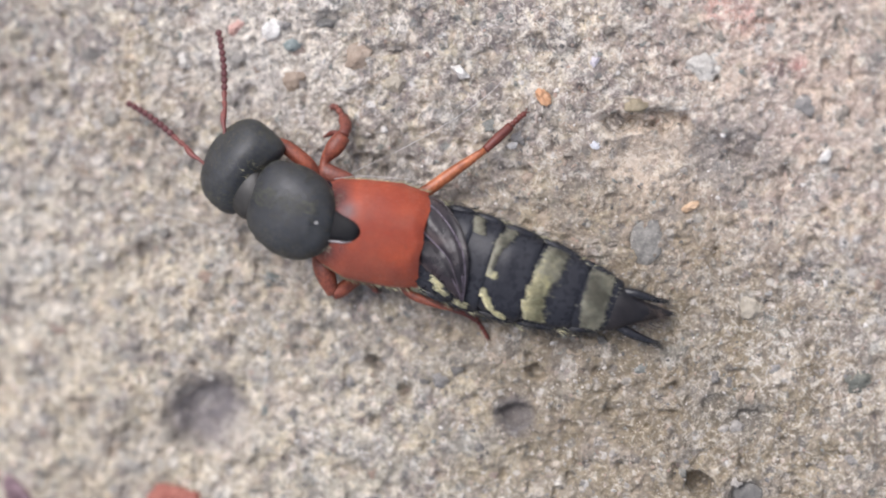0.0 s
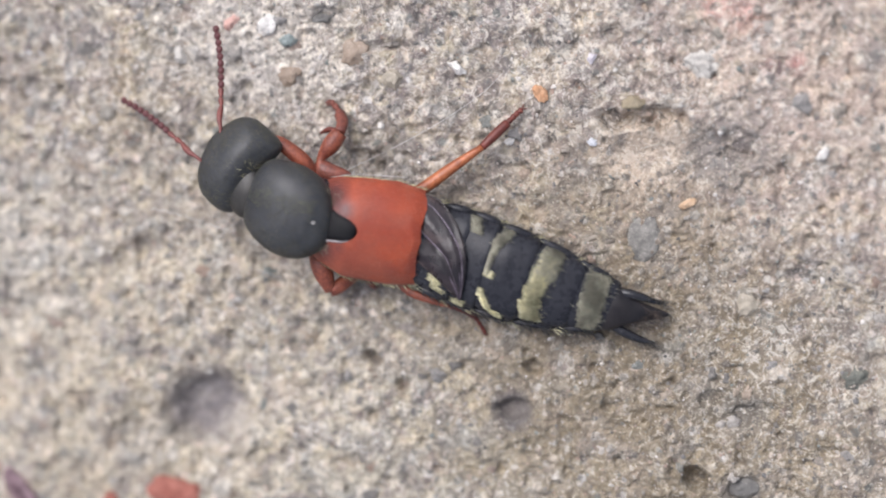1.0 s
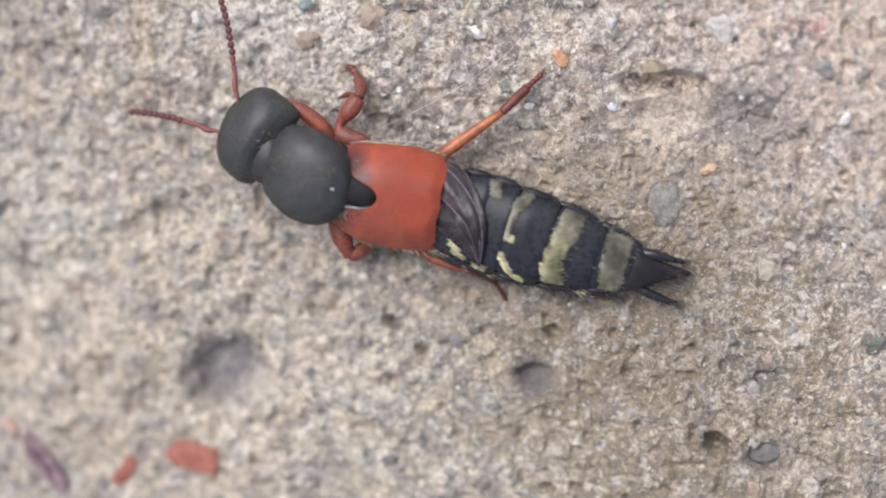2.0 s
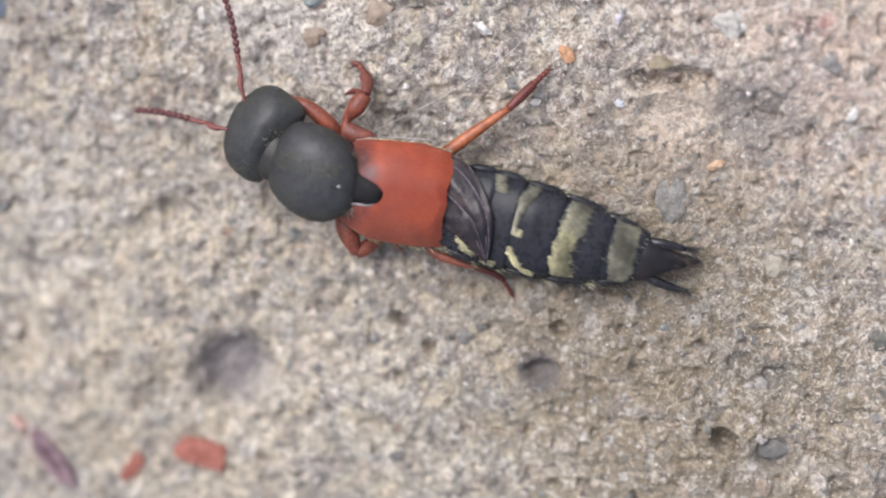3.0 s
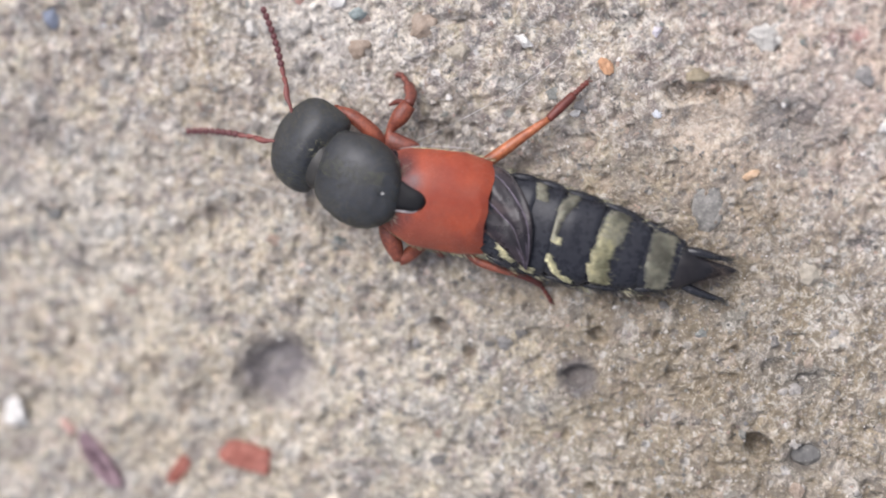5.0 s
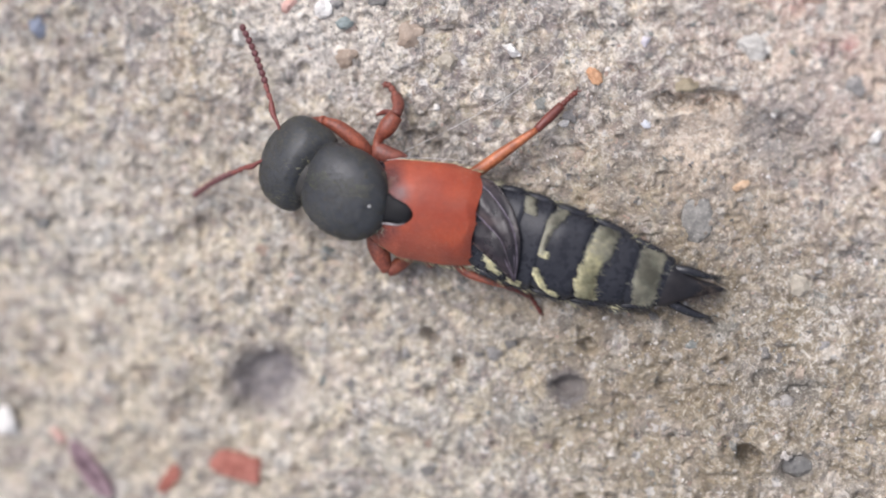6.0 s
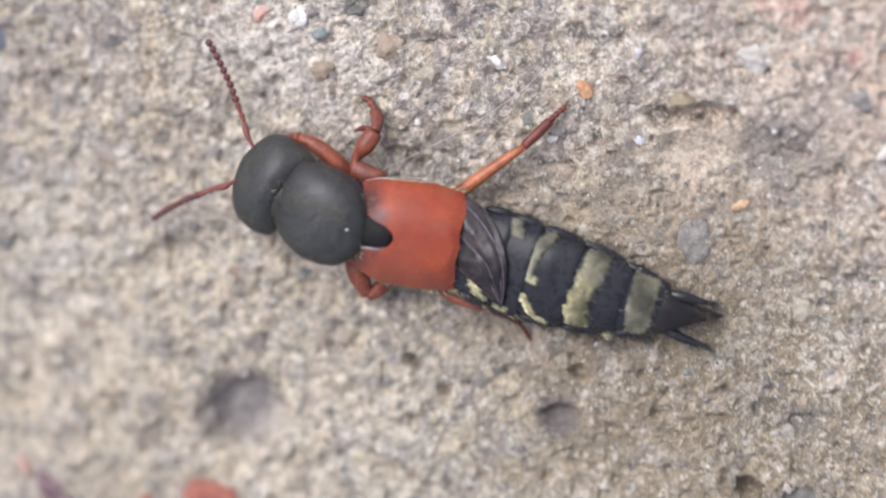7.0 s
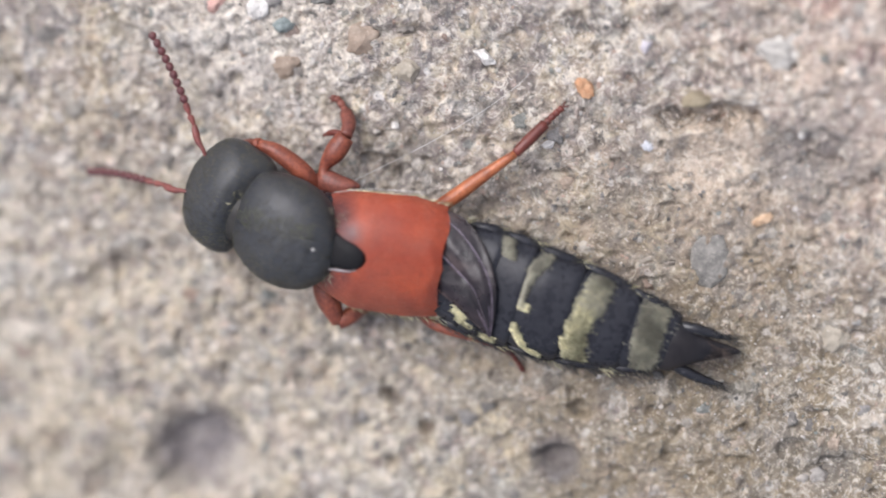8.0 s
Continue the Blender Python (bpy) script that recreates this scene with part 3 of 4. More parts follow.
def sand():
    """The countless small grains that stand out of the worn face."""
    rng = np.random.RandomState(5)
    kinds = [pebble_shape(rng, 1, rng.uniform(0.6, 1), rng.uniform(0.5, 0.9), 1, 0.5) for _ in range(14)]
    verts, faces = [], []
    count = 11000
    xs, ys = rng.uniform(-22, 23, count), rng.uniform(-16, 11, count)
    zs = ground_height(xs, ys)
    free = in_bed(xs, ys) < 0.3
    for x, y, z in zip(xs[free], ys[free], zs[free]):
        v, f = kinds[rng.randint(len(kinds))]
        r = 0.045 + 0.09 * rng.rand() ** 2 + (0.12 * rng.rand() if rng.rand() < 0.08 else 0.0)
        turn = np.array(Euler((rng.uniform(-0.9, 0.9), rng.uniform(-0.9, 0.9), rng.uniform(0, 6.3))).to_matrix())
        k = len(verts)
        verts += list((np.asarray(v) * r) @ turn.T + np.array((x, y, z - 0.35 * r)))
        faces += [tuple(i + k for i in t) for t in f]
    ob = new("sand_grains", mesh_of("sand_grains", verts, faces, GRAINS, False))
    return tagged(ob, "fine pale and dark sand grains set in the concrete", "sand", kind="stuff")


sand()


def larger_grains():
    """Single sand grains and gravel bits held in the cement, each its own piece."""
    rng = np.random.RandomState(8)
    meshes = [mesh_of("grain", *pebble_shape(rng, 1, rng.uniform(0.55, 1), rng.uniform(0.3, 0.55), 3, 0.04, 0.9), BITS) for _ in range(16)]
    made = 0
    while made < 290:
        x, y, r = rng.uniform(-20, 21), rng.uniform(-14, 9.5), 0.16 + 0.3 * rng.rand() ** 2.2
        if float(in_bed(np.array(x), np.array(y))) > 0.2:
            continue
        g = new("grain", meshes[rng.randint(len(meshes))])
        g.parent = GROUND
        z = float(ground_height(x, y))
        g.matrix_basis = at_mm(x, y, z - 0.26 * r, rng.uniform(-25, 25), rng.uniform(-25, 25), rng.uniform(0, 360)) @ Matrix.Diagonal((r, r, r, 1))
        made += 1


def stone(name, label, x, y, sx, sy, sz, turn, material, seed, sink=0.35, category="stone chip", level=4, tilt=0.0, knob=0.55):
    rng = np.random.RandomState(seed)
    me = mesh_of(name, *pebble_shape(rng, sx, sy, sz, level, 0.03, knob), material)
    ob = new(name, me)
    z = float(ground_height(x, y)) + sz * (1 - 2 * sink) * 0.7
    ob.matrix_basis = at_mm(x, y, z, tilt, tilt * 0.5, turn)
    return tagged(ob, label, category, group=name.replace("_", " ") + "s in the concrete")


WHITE_STONE = stone_material("white_quartz", (0.62, 0.59, 0.54), (0.84, 0.81, 0.76), 0.4)
MILKY_STONE = stone_material("milky_quartz", (0.46, 0.43, 0.385), (0.70, 0.66, 0.60), 0.45)
ORANGE_STONE = stone_material("orange_brick_grit", (0.55, 0.27, 0.13), (0.74, 0.45, 0.27), 0.7)
RED_STONE = stone_material("red_brick_grit", (0.28, 0.09, 0.065), (0.44, 0.18, 0.135), 0.75)
PURPLE_STONE = stone_material("purple_brown_husk", (0.10, 0.058, 0.07), (0.36, 0.25, 0.27), 0.6, 1.3)
PINK_STONE = stone_material("pink_grit", (0.52, 0.30, 0.25), (0.68, 0.46, 0.40), 0.6)
BLUE_STONE = stone_material("blue_grey_slate", (0.15, 0.17, 0.225), (0.28, 0.305, 0.37), 0.55)
GREEN_STONE = stone_material("green_grey_stone", (0.2, 0.235, 0.225), (0.33, 0.375, 0.36), 0.5)
PALE_STONE = stone_material("pale_stone", (0.34, 0.30, 0.235), (0.47, 0.415, 0.33), 0.6, 2.0)
BROWN_STONE = stone_material("brown_stone", (0.28, 0.21, 0.155), (0.44, 0.355, 0.28), 0.65)
DARK_STONE = stone_material("dark_stone", (0.12, 0.12, 0.115), (0.22, 0.21, 0.195), 0.55)

stone("quartz_grain", "bright white angular quartz grain on concrete", 3.5, 6.2, 0.42, 0.26, 0.25, -25, WHITE_STONE, 1)
stone("brick_grain", "orange brick grain lying on the concrete", 6.93, 5.15, 0.42, 0.3, 0.32, -50, ORANGE_STONE, 2, 0.2)
stone("brick_grain", "small pale orange grain set in concrete", 13.03, 0.7, 0.4, 0.2, 0.2, 20, stone_material("pale_orange_grit", (0.52, 0.34, 0.20), (0.70, 0.52, 0.36), 0.7), 3, 0.5)
stone("pink_grain", "pink grain beside the purple husk", -17.0, -10.8, 0.55, 0.25, 0.25, -50, PINK_STONE, 7)
stone("slate_chip", "small blue-grey slate chip on concrete", -17.25, 7.3, 0.4, 0.6, 0.3, 15, BLUE_STONE, 8)
stone("green_stone", "small rounded green-grey stone set in concrete", -3.5, 7.38, 0.4, 0.28, 0.25, 10, GREEN_STONE, 9, 0.5)
stone("grey_stone", "smooth grey stone set flush in the concrete", 11.2, -0.75, 0.7, 1.0, 0.22, -8, stone_material("mid_grey_stone", (0.13, 0.125, 0.115), (0.33, 0.31, 0.275), 0.7, 3.2), 10, 0.36, knob=0.3)
stone("brown_stone", "round brown stone set in pale concrete", -3.5, 5.95, 0.62, 0.52, 0.35, 0, BROWN_STONE, 11, 0.62)
stone("quartz_grain", "white quartz grain by the antenna tip", -8.2, 6.75, 0.26, 0.38, 0.25, 30, MILKY_STONE, 12, 0.55)
stone("quartz_grain", "large white quartz grain in concrete", -19.4, -10.3, 0.7, 0.8, 0.4, 30, WHITE_STONE, 13)
stone("pink_grain", "salmon-pink grain at the edge of white quartz", -5.95, 8.1, 0.4, 0.3, 0.25, 30, PINK_STONE, 14)
stone("quartz_grain", "white quartz grain beside green stone", -4.4, 8.0, 0.5, 0.4, 0.3, 60, WHITE_STONE, 15, 0.5)
stone("pale_stone", "pale beige stone set in the concrete", 15.3, -3.4, 0.6, 0.45, 0.3, 0, PALE_STONE, 16, 0.6)
stone("dark_stone", "dark grey stone in a pit of the concrete", 15.3, -11.1, 0.72, 0.5, 0.3, 0, stone_material("warm_grey_stone", (0.12, 0.115, 0.108), (0.23, 0.22, 0.2), 0.65, 2.0), 17, 0.45, knob=0.3)
stone("husk_flake", "red-brown flake lying on concrete", 15.0, -12.6, 0.45, 0.28, 0.22, -40, BROWN_STONE, 18)
stone("dark_stone", "blackish stone set in pale concrete", -2.2, 8.2, 0.6, 0.35, 0.3, 20, DARK_STONE, 19, 0.6)
stone("dark_stone", "dark green-grey stone set in concrete", 19.9, -6.4, 0.62, 0.5, 0.2, 0, stone_material("moss_grey_stone", (0.10, 0.105, 0.09), (0.2, 0.2, 0.165), 0.65), 20, 0.6, knob=0.8)


stone("pale_stone", "blue-white crystalline patch in the concrete", 13.6, 6.4, 0.85, 0.65, 0.3, -20, stone_material("blue_white_quartz", (0.40, 0.37, 0.33), (0.66, 0.63, 0.57), 0.6, 4.0), 21, 0.84, knob=1.1)
stone("pale_stone", "pale grey-beige stone set in the concrete", 0.9, 5.75, 0.55, 0.5, 0.3, 10, PALE_STONE, 22, 0.55)
stone("slate_chip", "small violet-white glassy chip on concrete", 9.1, 6.6, 0.25, 0.2, 0.18, 40, stone_material("violet_quartz", (0.5, 0.465, 0.5), (0.68, 0.64, 0.67), 0.4), 23, 0.55, knob=1.0)
stone("brown_stone", "khaki stone at the upper rim of a pit", 10.85, 4.75, 0.5, 0.36, 0.35, 0, stone_material("khaki_stone", (0.27, 0.225, 0.15), (0.38, 0.32, 0.22), 0.65), 24, 0.45)
stone("grey_stone", "rounded mid-grey stone set in the concrete", 17.6, 4.75, 0.52, 0.42, 0.25, 0, stone_material("round_grey_stone", (0.2, 0.19, 0.18), (0.34, 0.32, 0.3), 0.7), 25, 0.68, knob=0.6)
stone("quartz_grain", "small blue-white glassy quartz grain", 9.1, 3.15, 0.24, 0.2, 0.16, 20, stone_material("blue_white_quartz", (0.54, 0.55, 0.58), (0.74, 0.75, 0.78), 0.35), 31, 0.55, knob=1.0)
stone("quartz_grain", "small white quartz grain in pink-stained concrete", 18.45, 2.75, 0.32, 0.2, 0.16, 60, WHITE_STONE, 32, 0.4)
stone("quartz_grain", "tiny white quartz grain beside dark grit", 14.35, 3.6, 0.15, 0.12, 0.12, 0, WHITE_STONE, 33, 0.3)
stone("quartz_grain", "white quartz grain beside the hind foot", 5.65, 3.18, 0.26, 0.15, 0.14, 20, WHITE_STONE, 34, 0.35)
stone("quartz_grain", "white quartz grain near the middle foot", 0.32, 3.84, 0.18, 0.16, 0.14, 0, WHITE_STONE, 35, 0.35)
stone("brown_stone", "brown stone set in grey concrete", -0.8, 6.9, 0.6, 0.6, 0.3, 30, BROWN_STONE, 26, 0.62)
stone("grey_stone", "blue-grey stone set in the concrete", -17.3, -1.4, 0.36, 0.28, 0.25, 30, DARK_STONE, 27, 0.5)


def flake(name, label, x, y, a, b, thick, turn, material, seed, category="stone chip", square=3.5):
    """A flat broken chip with a ragged rim and a slightly domed top."""
    rng = np.random.RandomState(seed)
    n, rings = 40, []
    wob = [rng.uniform(0.88, 1.1) for _ in range(n)]
    wob = [0.5 * wob[i] + 0.25 * (wob[i - 1] + wob[(i + 1) % n]) + 0.06 * math.sin(3 * i / n * 6.28 + seed) for i in range(n)]
    for k, zz in ((0.9, -0.5), (1.0, -0.2), (1.0, 0.15), (0.93, 0.4), (0.6, 0.5), (0.25, 0.53)):
        ring = []
        for i in range(n):
            t = 2 * math.pi * i / n
            q = (abs(math.cos(t)) ** square + abs(math.sin(t)) ** square) ** (-1 / square) * wob[i] * k
            ring.append((a * q * math.cos(t), b * q * math.sin(t), thick * (zz + (0.12 * rng.uniform(-1, 1) if k < 1 else 0))))
        rings.append(ring)
    ob = new(name, mesh_of(name, *rings_to_shape(rings), material, False))
    ob.matrix_basis = at_mm(x, y, float(ground_height(x, y)) + 0.25 * thick, 3, -4, turn)
    return tagged(ob, label, category)


flake("brick_chip", "flat red brick chip lying on the concrete", -9.0, -12.0, 1.12, 0.6, 0.4, -12, RED_STONE, 4, square=9.0)
flake("brick_chip", "small narrow red brick chip on concrete", -12.05, -12.7, 0.75, 0.3, 0.3, 52, RED_STONE, 5)
flake("seed_husk", "dark purple-brown husk lying on the concrete", -15.5, -12.3, 1.5, 0.46, 0.5, -52, PURPLE_STONE, 6, "husk", 2.3)

# ---- threads of spider silk ----
def silk(points, radius=0.018, label="fine pale strand of spider silk over concrete"):
    rows = [(x, y, float(ground_height(x, y)) + h) for x, y, h in points]
    shape = tube(rows, [radius] * len(rows), 5, 8)
    tagged(new("silk_thread", mesh_of("silk_thread", *shape, SILK)), label, "silk thread", group="silk threads over the concrete")


silk([(-1.2, 1.95, 0.9), (1.2, 3.1, 0.5), (3.0, 4.1, 0.35), (4.6, 5.2, 0.25), (5.4, 6.0, 0.1)], 0.0115)
silk([(-9.7, 0.3, 0.15), (-8.2, 0.05, 0.4), (-6.0, -0.6, 0.7)], 0.014)
silk([(-5.4, -2.2, 0.15), (-4.6, -2.35, 0.3), (-3.8, -2.7, 0.15)], 0.013)
silk([(-4.66, -4.2, 0.3), (-4.74, -6.2, 0.5), (-5.1, -8.2, 0.2)], 0.012, "thin brownish fibre lying over the concrete")
silk([(-9.0, -3.0, 0.1), (-8.2, -3.9, 0.35), (-8.6, -4.8, 0.3), (-9.8, -5.2, 0.1)], 0.014)


# ---- the rove beetle: x runs to its head, y to its left side ----
def beetle():
    rng = np.random.RandomState(11)
    base = tagged(new("rove_beetle"), "black rove beetle with orange-red wing cases and golden-banded abdomen", "beetle")
    base.matrix_basis = pose(0, 0, 0, 0, 0, 161.71)

    # trunk under the shields
    part("underside", loft([(4.6, 0.25, 2.1, 0.1, 0.1, 0.1), (4.3, 0.25, 2.1, 0.8, 0.7, 0.7), (3, 0.3, 2.1, 1.45, 0.9, 1.0), (1.0, 0.25, 2.0, 1.5, 1.0, 1.15),
                            (-1.2, 0.1, 1.75, 1.65, 0.9, 1.1), (-2.8, 0.05, 1.55, 1.6, 0.7, 0.95), (-3.4, 0.05, 1.5, 0.2, 0.1, 0.1)]), GLOSS, base, "glossy black underside")
    part("neck", loft([(4.2, 0.25, 2.7, 0.6, 0.5, 0.5), (4.7, 0.22, 2.68, 1.05, 0.58, 0.6), (5.1, 0.16, 2.62, 1.1, 0.6, 0.6), (5.6, 0.1, 2.55, 0.8, 0.5, 0.5), (5.9, 0.1, 2.5, 0.3, 0.2, 0.2)]), NECK, base, "dark brown neck skin")

    # pronotum
    shield = loft([(0.98, 0.6, 2.95, 0.05, 0.05, 0.1), (1.04, 0.58, 2.98, 0.5, 0.4, 0.5), (1.3, 0.5, 2.98, 1.02, 0.74, 0.8), (1.65, 0.45, 2.95, 1.42, 0.96, 1.0),
                   (2.1, 0.4, 2.95, 1.7, 1.1, 1.15), (2.7, 0.34, 2.92, 1.86, 1.18, 1.2), (3.3, 0.29, 2.9, 1.86, 1.16, 1.2), (3.85, 0.22, 2.85, 1.74, 1.04, 1.1),
                   (4.3, 0.15, 2.8, 1.56, 0.86, 0.95), (4.6, 0.18, 2.76, 1.25, 0.64, 0.75), (4.77, 0.26, 2.72, 0.85, 0.45, 0.55), (4.86, 0.32, 2.7, 0.05, 0.05, 0.1)], 6, 56, 2.5)
    pro = part("pronotum", shield, BLACK, base, "dark olive-black neck shield")
    part("pubescence", fur(shield, 3200, (-1, 0, 0), 0.3, 0.17, 0.0055, rng), DULLGOLD, pro, "short olive-gold hairs")
    part("midline_hairs", fur(shield, 520, (-1, 0, 0), 0.15, 0.2, 0.0042, rng, lambda p: abs(p[1] + 0.1 - 0.12 * (p[0] - 3.0)) < 0.34 + 0.1 * math.sin(5 * p[0]) and p[0] > 1.9), BRASS, pro, "brassy hairs along the midline")
    part("dust_speck", loft([(1.63, 0.31, 3.96, 0.01, 0.01, 0.01), (1.65, 0.31, 3.96, 0.04, 0.03, 0.05), (1.7, 0.3, 3.97, 0.06, 0.05, 0.06), (1.76, 0.32, 3.97, 0.04, 0.03, 0.05), (1.78, 0.32, 3.97, 0.01, 0.01, 0.01)], 3, 12), SILK, pro, "tiny pale speck")

    part("scutellum", loft([(1.5, 0.3, 3.05, 0.1, 0.1, 0.3), (1.3, 0.28, 3.2, 0.62, 0.25, 0.5), (0.9, 0.27, 3.3, 0.57, 0.28, 0.5), (0.5, 0.26, 3.33, 0.52, 0.28, 0.45), (0.22, 0.26, 3.33, 0.42, 0.25, 0.35), (0.06, 0.27, 3.3, 0.28, 0.2, 0.25), (-0.03, 0.28, 3.26, 0.05, 0.05, 0.1)], 5, 28, 2.6), VELVET, base, "small velvety black shield between the wing cases")
    part("collar", tube([(1.15, 0.95, 3.4), (0.8, 0.84, 3.52), (0.45, 0.76, 3.54), (0.18, 0.62, 3.52)], [0.035, 0.045, 0.035, 0.015], 10), RIM, base, "pale silvery rim of the wing bases")
    roots = [np.array((rng.uniform(1.15, 1.75), rng.uniform(-1.15, -0.45), 3.2)) for _ in range(46)] + [np.array((rng.uniform(1.0, 1.4), rng.uniform(0.9, 1.5), 3.3)) for _ in range(30)]
    part("hair_fringe", hairs(roots, [(-0.6 + rng.normal() * 0.3, rng.normal() * 0.6, 0.35) for _ in roots], rng.uniform(0.16, 0.34, 76), 0.009, rng, 0.1), PALEHAIR, base, "pale hairs at the wing bases")

    # wing cases
    cases = []
    for side in (-1, 1):
        rows = []
        for j in range(49):
            v = j / 48
            if side < 0:
                front = np.interp(v, [0, 0.04, 0.09, 0.14, 0.19, 0.23, 0.27, 0.38, 0.62, 0.8, 0.92, 1], [-0.02, 0.0, 0.07, 0.2, 0.42, 0.75, 1.2, 1.58, 2.0, 2.1, 2.0, 1.7])
                rear = np.interp(v, [0, 0.3, 0.7, 0.9, 1], [-2.5, -2.35, -2.3, -2.15, -1.9])
            else:
                front = np.interp(v, [0, 0.1, 0.17, 0.23, 0.28, 0.32, 0.36, 0.62, 0.9, 1], [-0.04, -0.05, 0.0, 0.12, 0.34, 0.66, 0.95, 1.35, 1.6, 1.45])
                rear = np.interp(v, [0, 0.3, 0.7, 0.92, 1], [-2.5, -2.5, -2.62, -2.75, -2.6])
            row = []
            for i in range(31):
                u = i / 30
                x = front + (rear - front) * u
                mid = 0.2 - 0.1 * (1.5 - x)
                edge = -np.interp(-x, [-2, -0.7, 0.8, 2.2], [1.35, 1.78, 2.1, 2.0]) if side < 0 else np.interp(-x, [-1.5, -0.2, 1.6, 2.8], [2.05, 2.35, 2.15, 1.85])
                seam = mid + (0.12 if side < 0 else 0.0)
                y = seam + (edge - seam) * v
                crown = 3.45 + 0.2 * x - 0.035 * x * x - 0.2 * max(0.0, x - 0.1) ** 2
                z = crown - 1.05 * v ** 2.6 - (0.008 if side < 0 else 0.0)
                if v > 0.95:
                    z -= 0.25 * (v - 0.95) / 0.05
                z -= 0.2 * max(0.0, u - 0.9) / 0.1 * 0.6
                row.append((x + 0.4, y + 0.9, z - 1.5))
            rows.append(row)
        verts = [p for r in rows for p in r]
        faces = []
        for j in range(48):
            for i in range(30):
                q = (j * 31 + i, j * 31 + i + 1, (j + 1) * 31 + i + 1, (j + 1) * 31 + i)
                faces.append(q if side < 0 else q[::-1])
        case = part("wing_case", (verts, faces), RED, base, "orange-red leathery wing case with dark base", at_mm(-0.4, -0.9, 1.5))
        cases.append(case)
        shell = case.modifiers.new("shell", "SOLIDIFY")
        shell.thickness, shell.offset = 0.16 * MM, -1
        case.modifiers.new("crisp_rim", "EDGE_SPLIT").split_angle = radians(50)
        part("pubescence", fur((verts, faces), 1500, (-1, 0, 0), 0.25, 0.14, 0.004, rng), RUSTHAIR, case, "short rust-red hairs")
        roots = [np.array(rows[48][rng.randint(1, 30)]) for _ in range(90)]
        part("hair_fringe", hairs(roots, [(-1, side * rng.uniform(0.1, 0.7), -0.2) for _ in roots], rng.uniform(0.2, 0.4, 90), 0.01, rng, 0.1), GOLD, case, "pale hair fringe")

    # hind wings folded to a leaf behind the wing cases, in two overlapping lobes with violet veins
    outer = [(-2.0, -1.95), (-2.7, -1.85), (-3.6, -1.25), (-4.3, -0.35), (-4.62, 0.6), (-4.72, 1.68)]
    crease = [(-2.0, -1.32), (-2.5, -1.03), (-3.2, -0.62), (-3.9, -0.2), (-4.4, 0.65), (-4.7, 1.7)]
    middle = [(-2.0, -0.75), (-2.4, -0.5), (-3.1, -0.15), (-3.7, 0.2), (-4.25, 0.95), (-4.68, 1.72)]
    inner = [(-2.0, 0.35), (-2.6, 0.72), (-3.2, 1.0), (-3.8, 1.3), (-4.3, 1.55), (-4.7, 1.76)]

    # extra lines between the veins; their pale tubes stand in for fold highlights
    ply = [(0.55 * a + 0.45 * c, 0.55 * b + 0.45 * d) for (a, b), (c, d) in zip(outer, crease)]
    pleat = [(0.6 * a + 0.4 * c, 0.6 * b + 0.4 * d) for (a, b), (c, d) in zip(middle, inner)]

    def wing_top(x, y):
        return 2.36 + 0.05 * math.sin((x + 1.7) * 1.1) - 0.13 * y * y - 0.05 * (x + 2.4)

    for right, left, rise, veins in ((middle, inner, 0.0, (inner, pleat)), (outer, middle, 0.07, (outer, ply, crease, middle))):
        a, b = spline([(*p, 0) for p in right], 6), spline([(*p, 0) for p in left], 6)
        verts, faces, cols = [], [], 16
        for k in range(len(a)):
            for i in range(cols + 1):
                u = i / cols
                x, y = (a[k] * (1 - u) + b[k] * u)[:2]
                fold = 0.09 * math.sin(math.pi * u) + 0.06 * math.sin(4.2 * u + 0.6 * x) + 0.008 * math.sin(15 * u + 3 * x) + 0.02 * noise.noise((3.0 * x, 3.0 * y, 5.0))
                verts.append((x, y, wing_top(x, y) + rise + fold * min(1.0, (len(a) - 1 - k) / 8)))
        for k in range(len(a) - 1):
            for i in range(cols):
                q = k * (cols + 1) + i
                faces.append((q, q + 1, q + cols + 2, q + cols + 1))
        wing = part("folded_wing", (verts, faces), WING, base, "crumpled violet-brown wing membrane")
        shell = wing.modifiers.new("shell", "SOLIDIFY")
        shell.thickness, shell.offset = 0.03 * MM, -1
        for line in veins:
            pts = [(x, y, wing_top(x, y) + rise + 0.03) for x, y in line]
            part("wing_vein", tube(pts, [0.026, 0.034, 0.03, 0.024, 0.018, 0.01], 8), WING if line in (outer, inner) else VEIN_GLEAM, wing, "violet wing vein with pale fold gleam")
    part("silk_strand", tube([(1.85, -1.42, 2.45), (0.9, -1.85, 2.42), (-0.2, -2.16, 2.3), (-1.1, -2.36, 2.1)], [0.012, 0.016, 0.013, 0.008], 6), SILK, base, "pale silk strand along the wing case edge")

    legs(base)
    return base, cases[0]


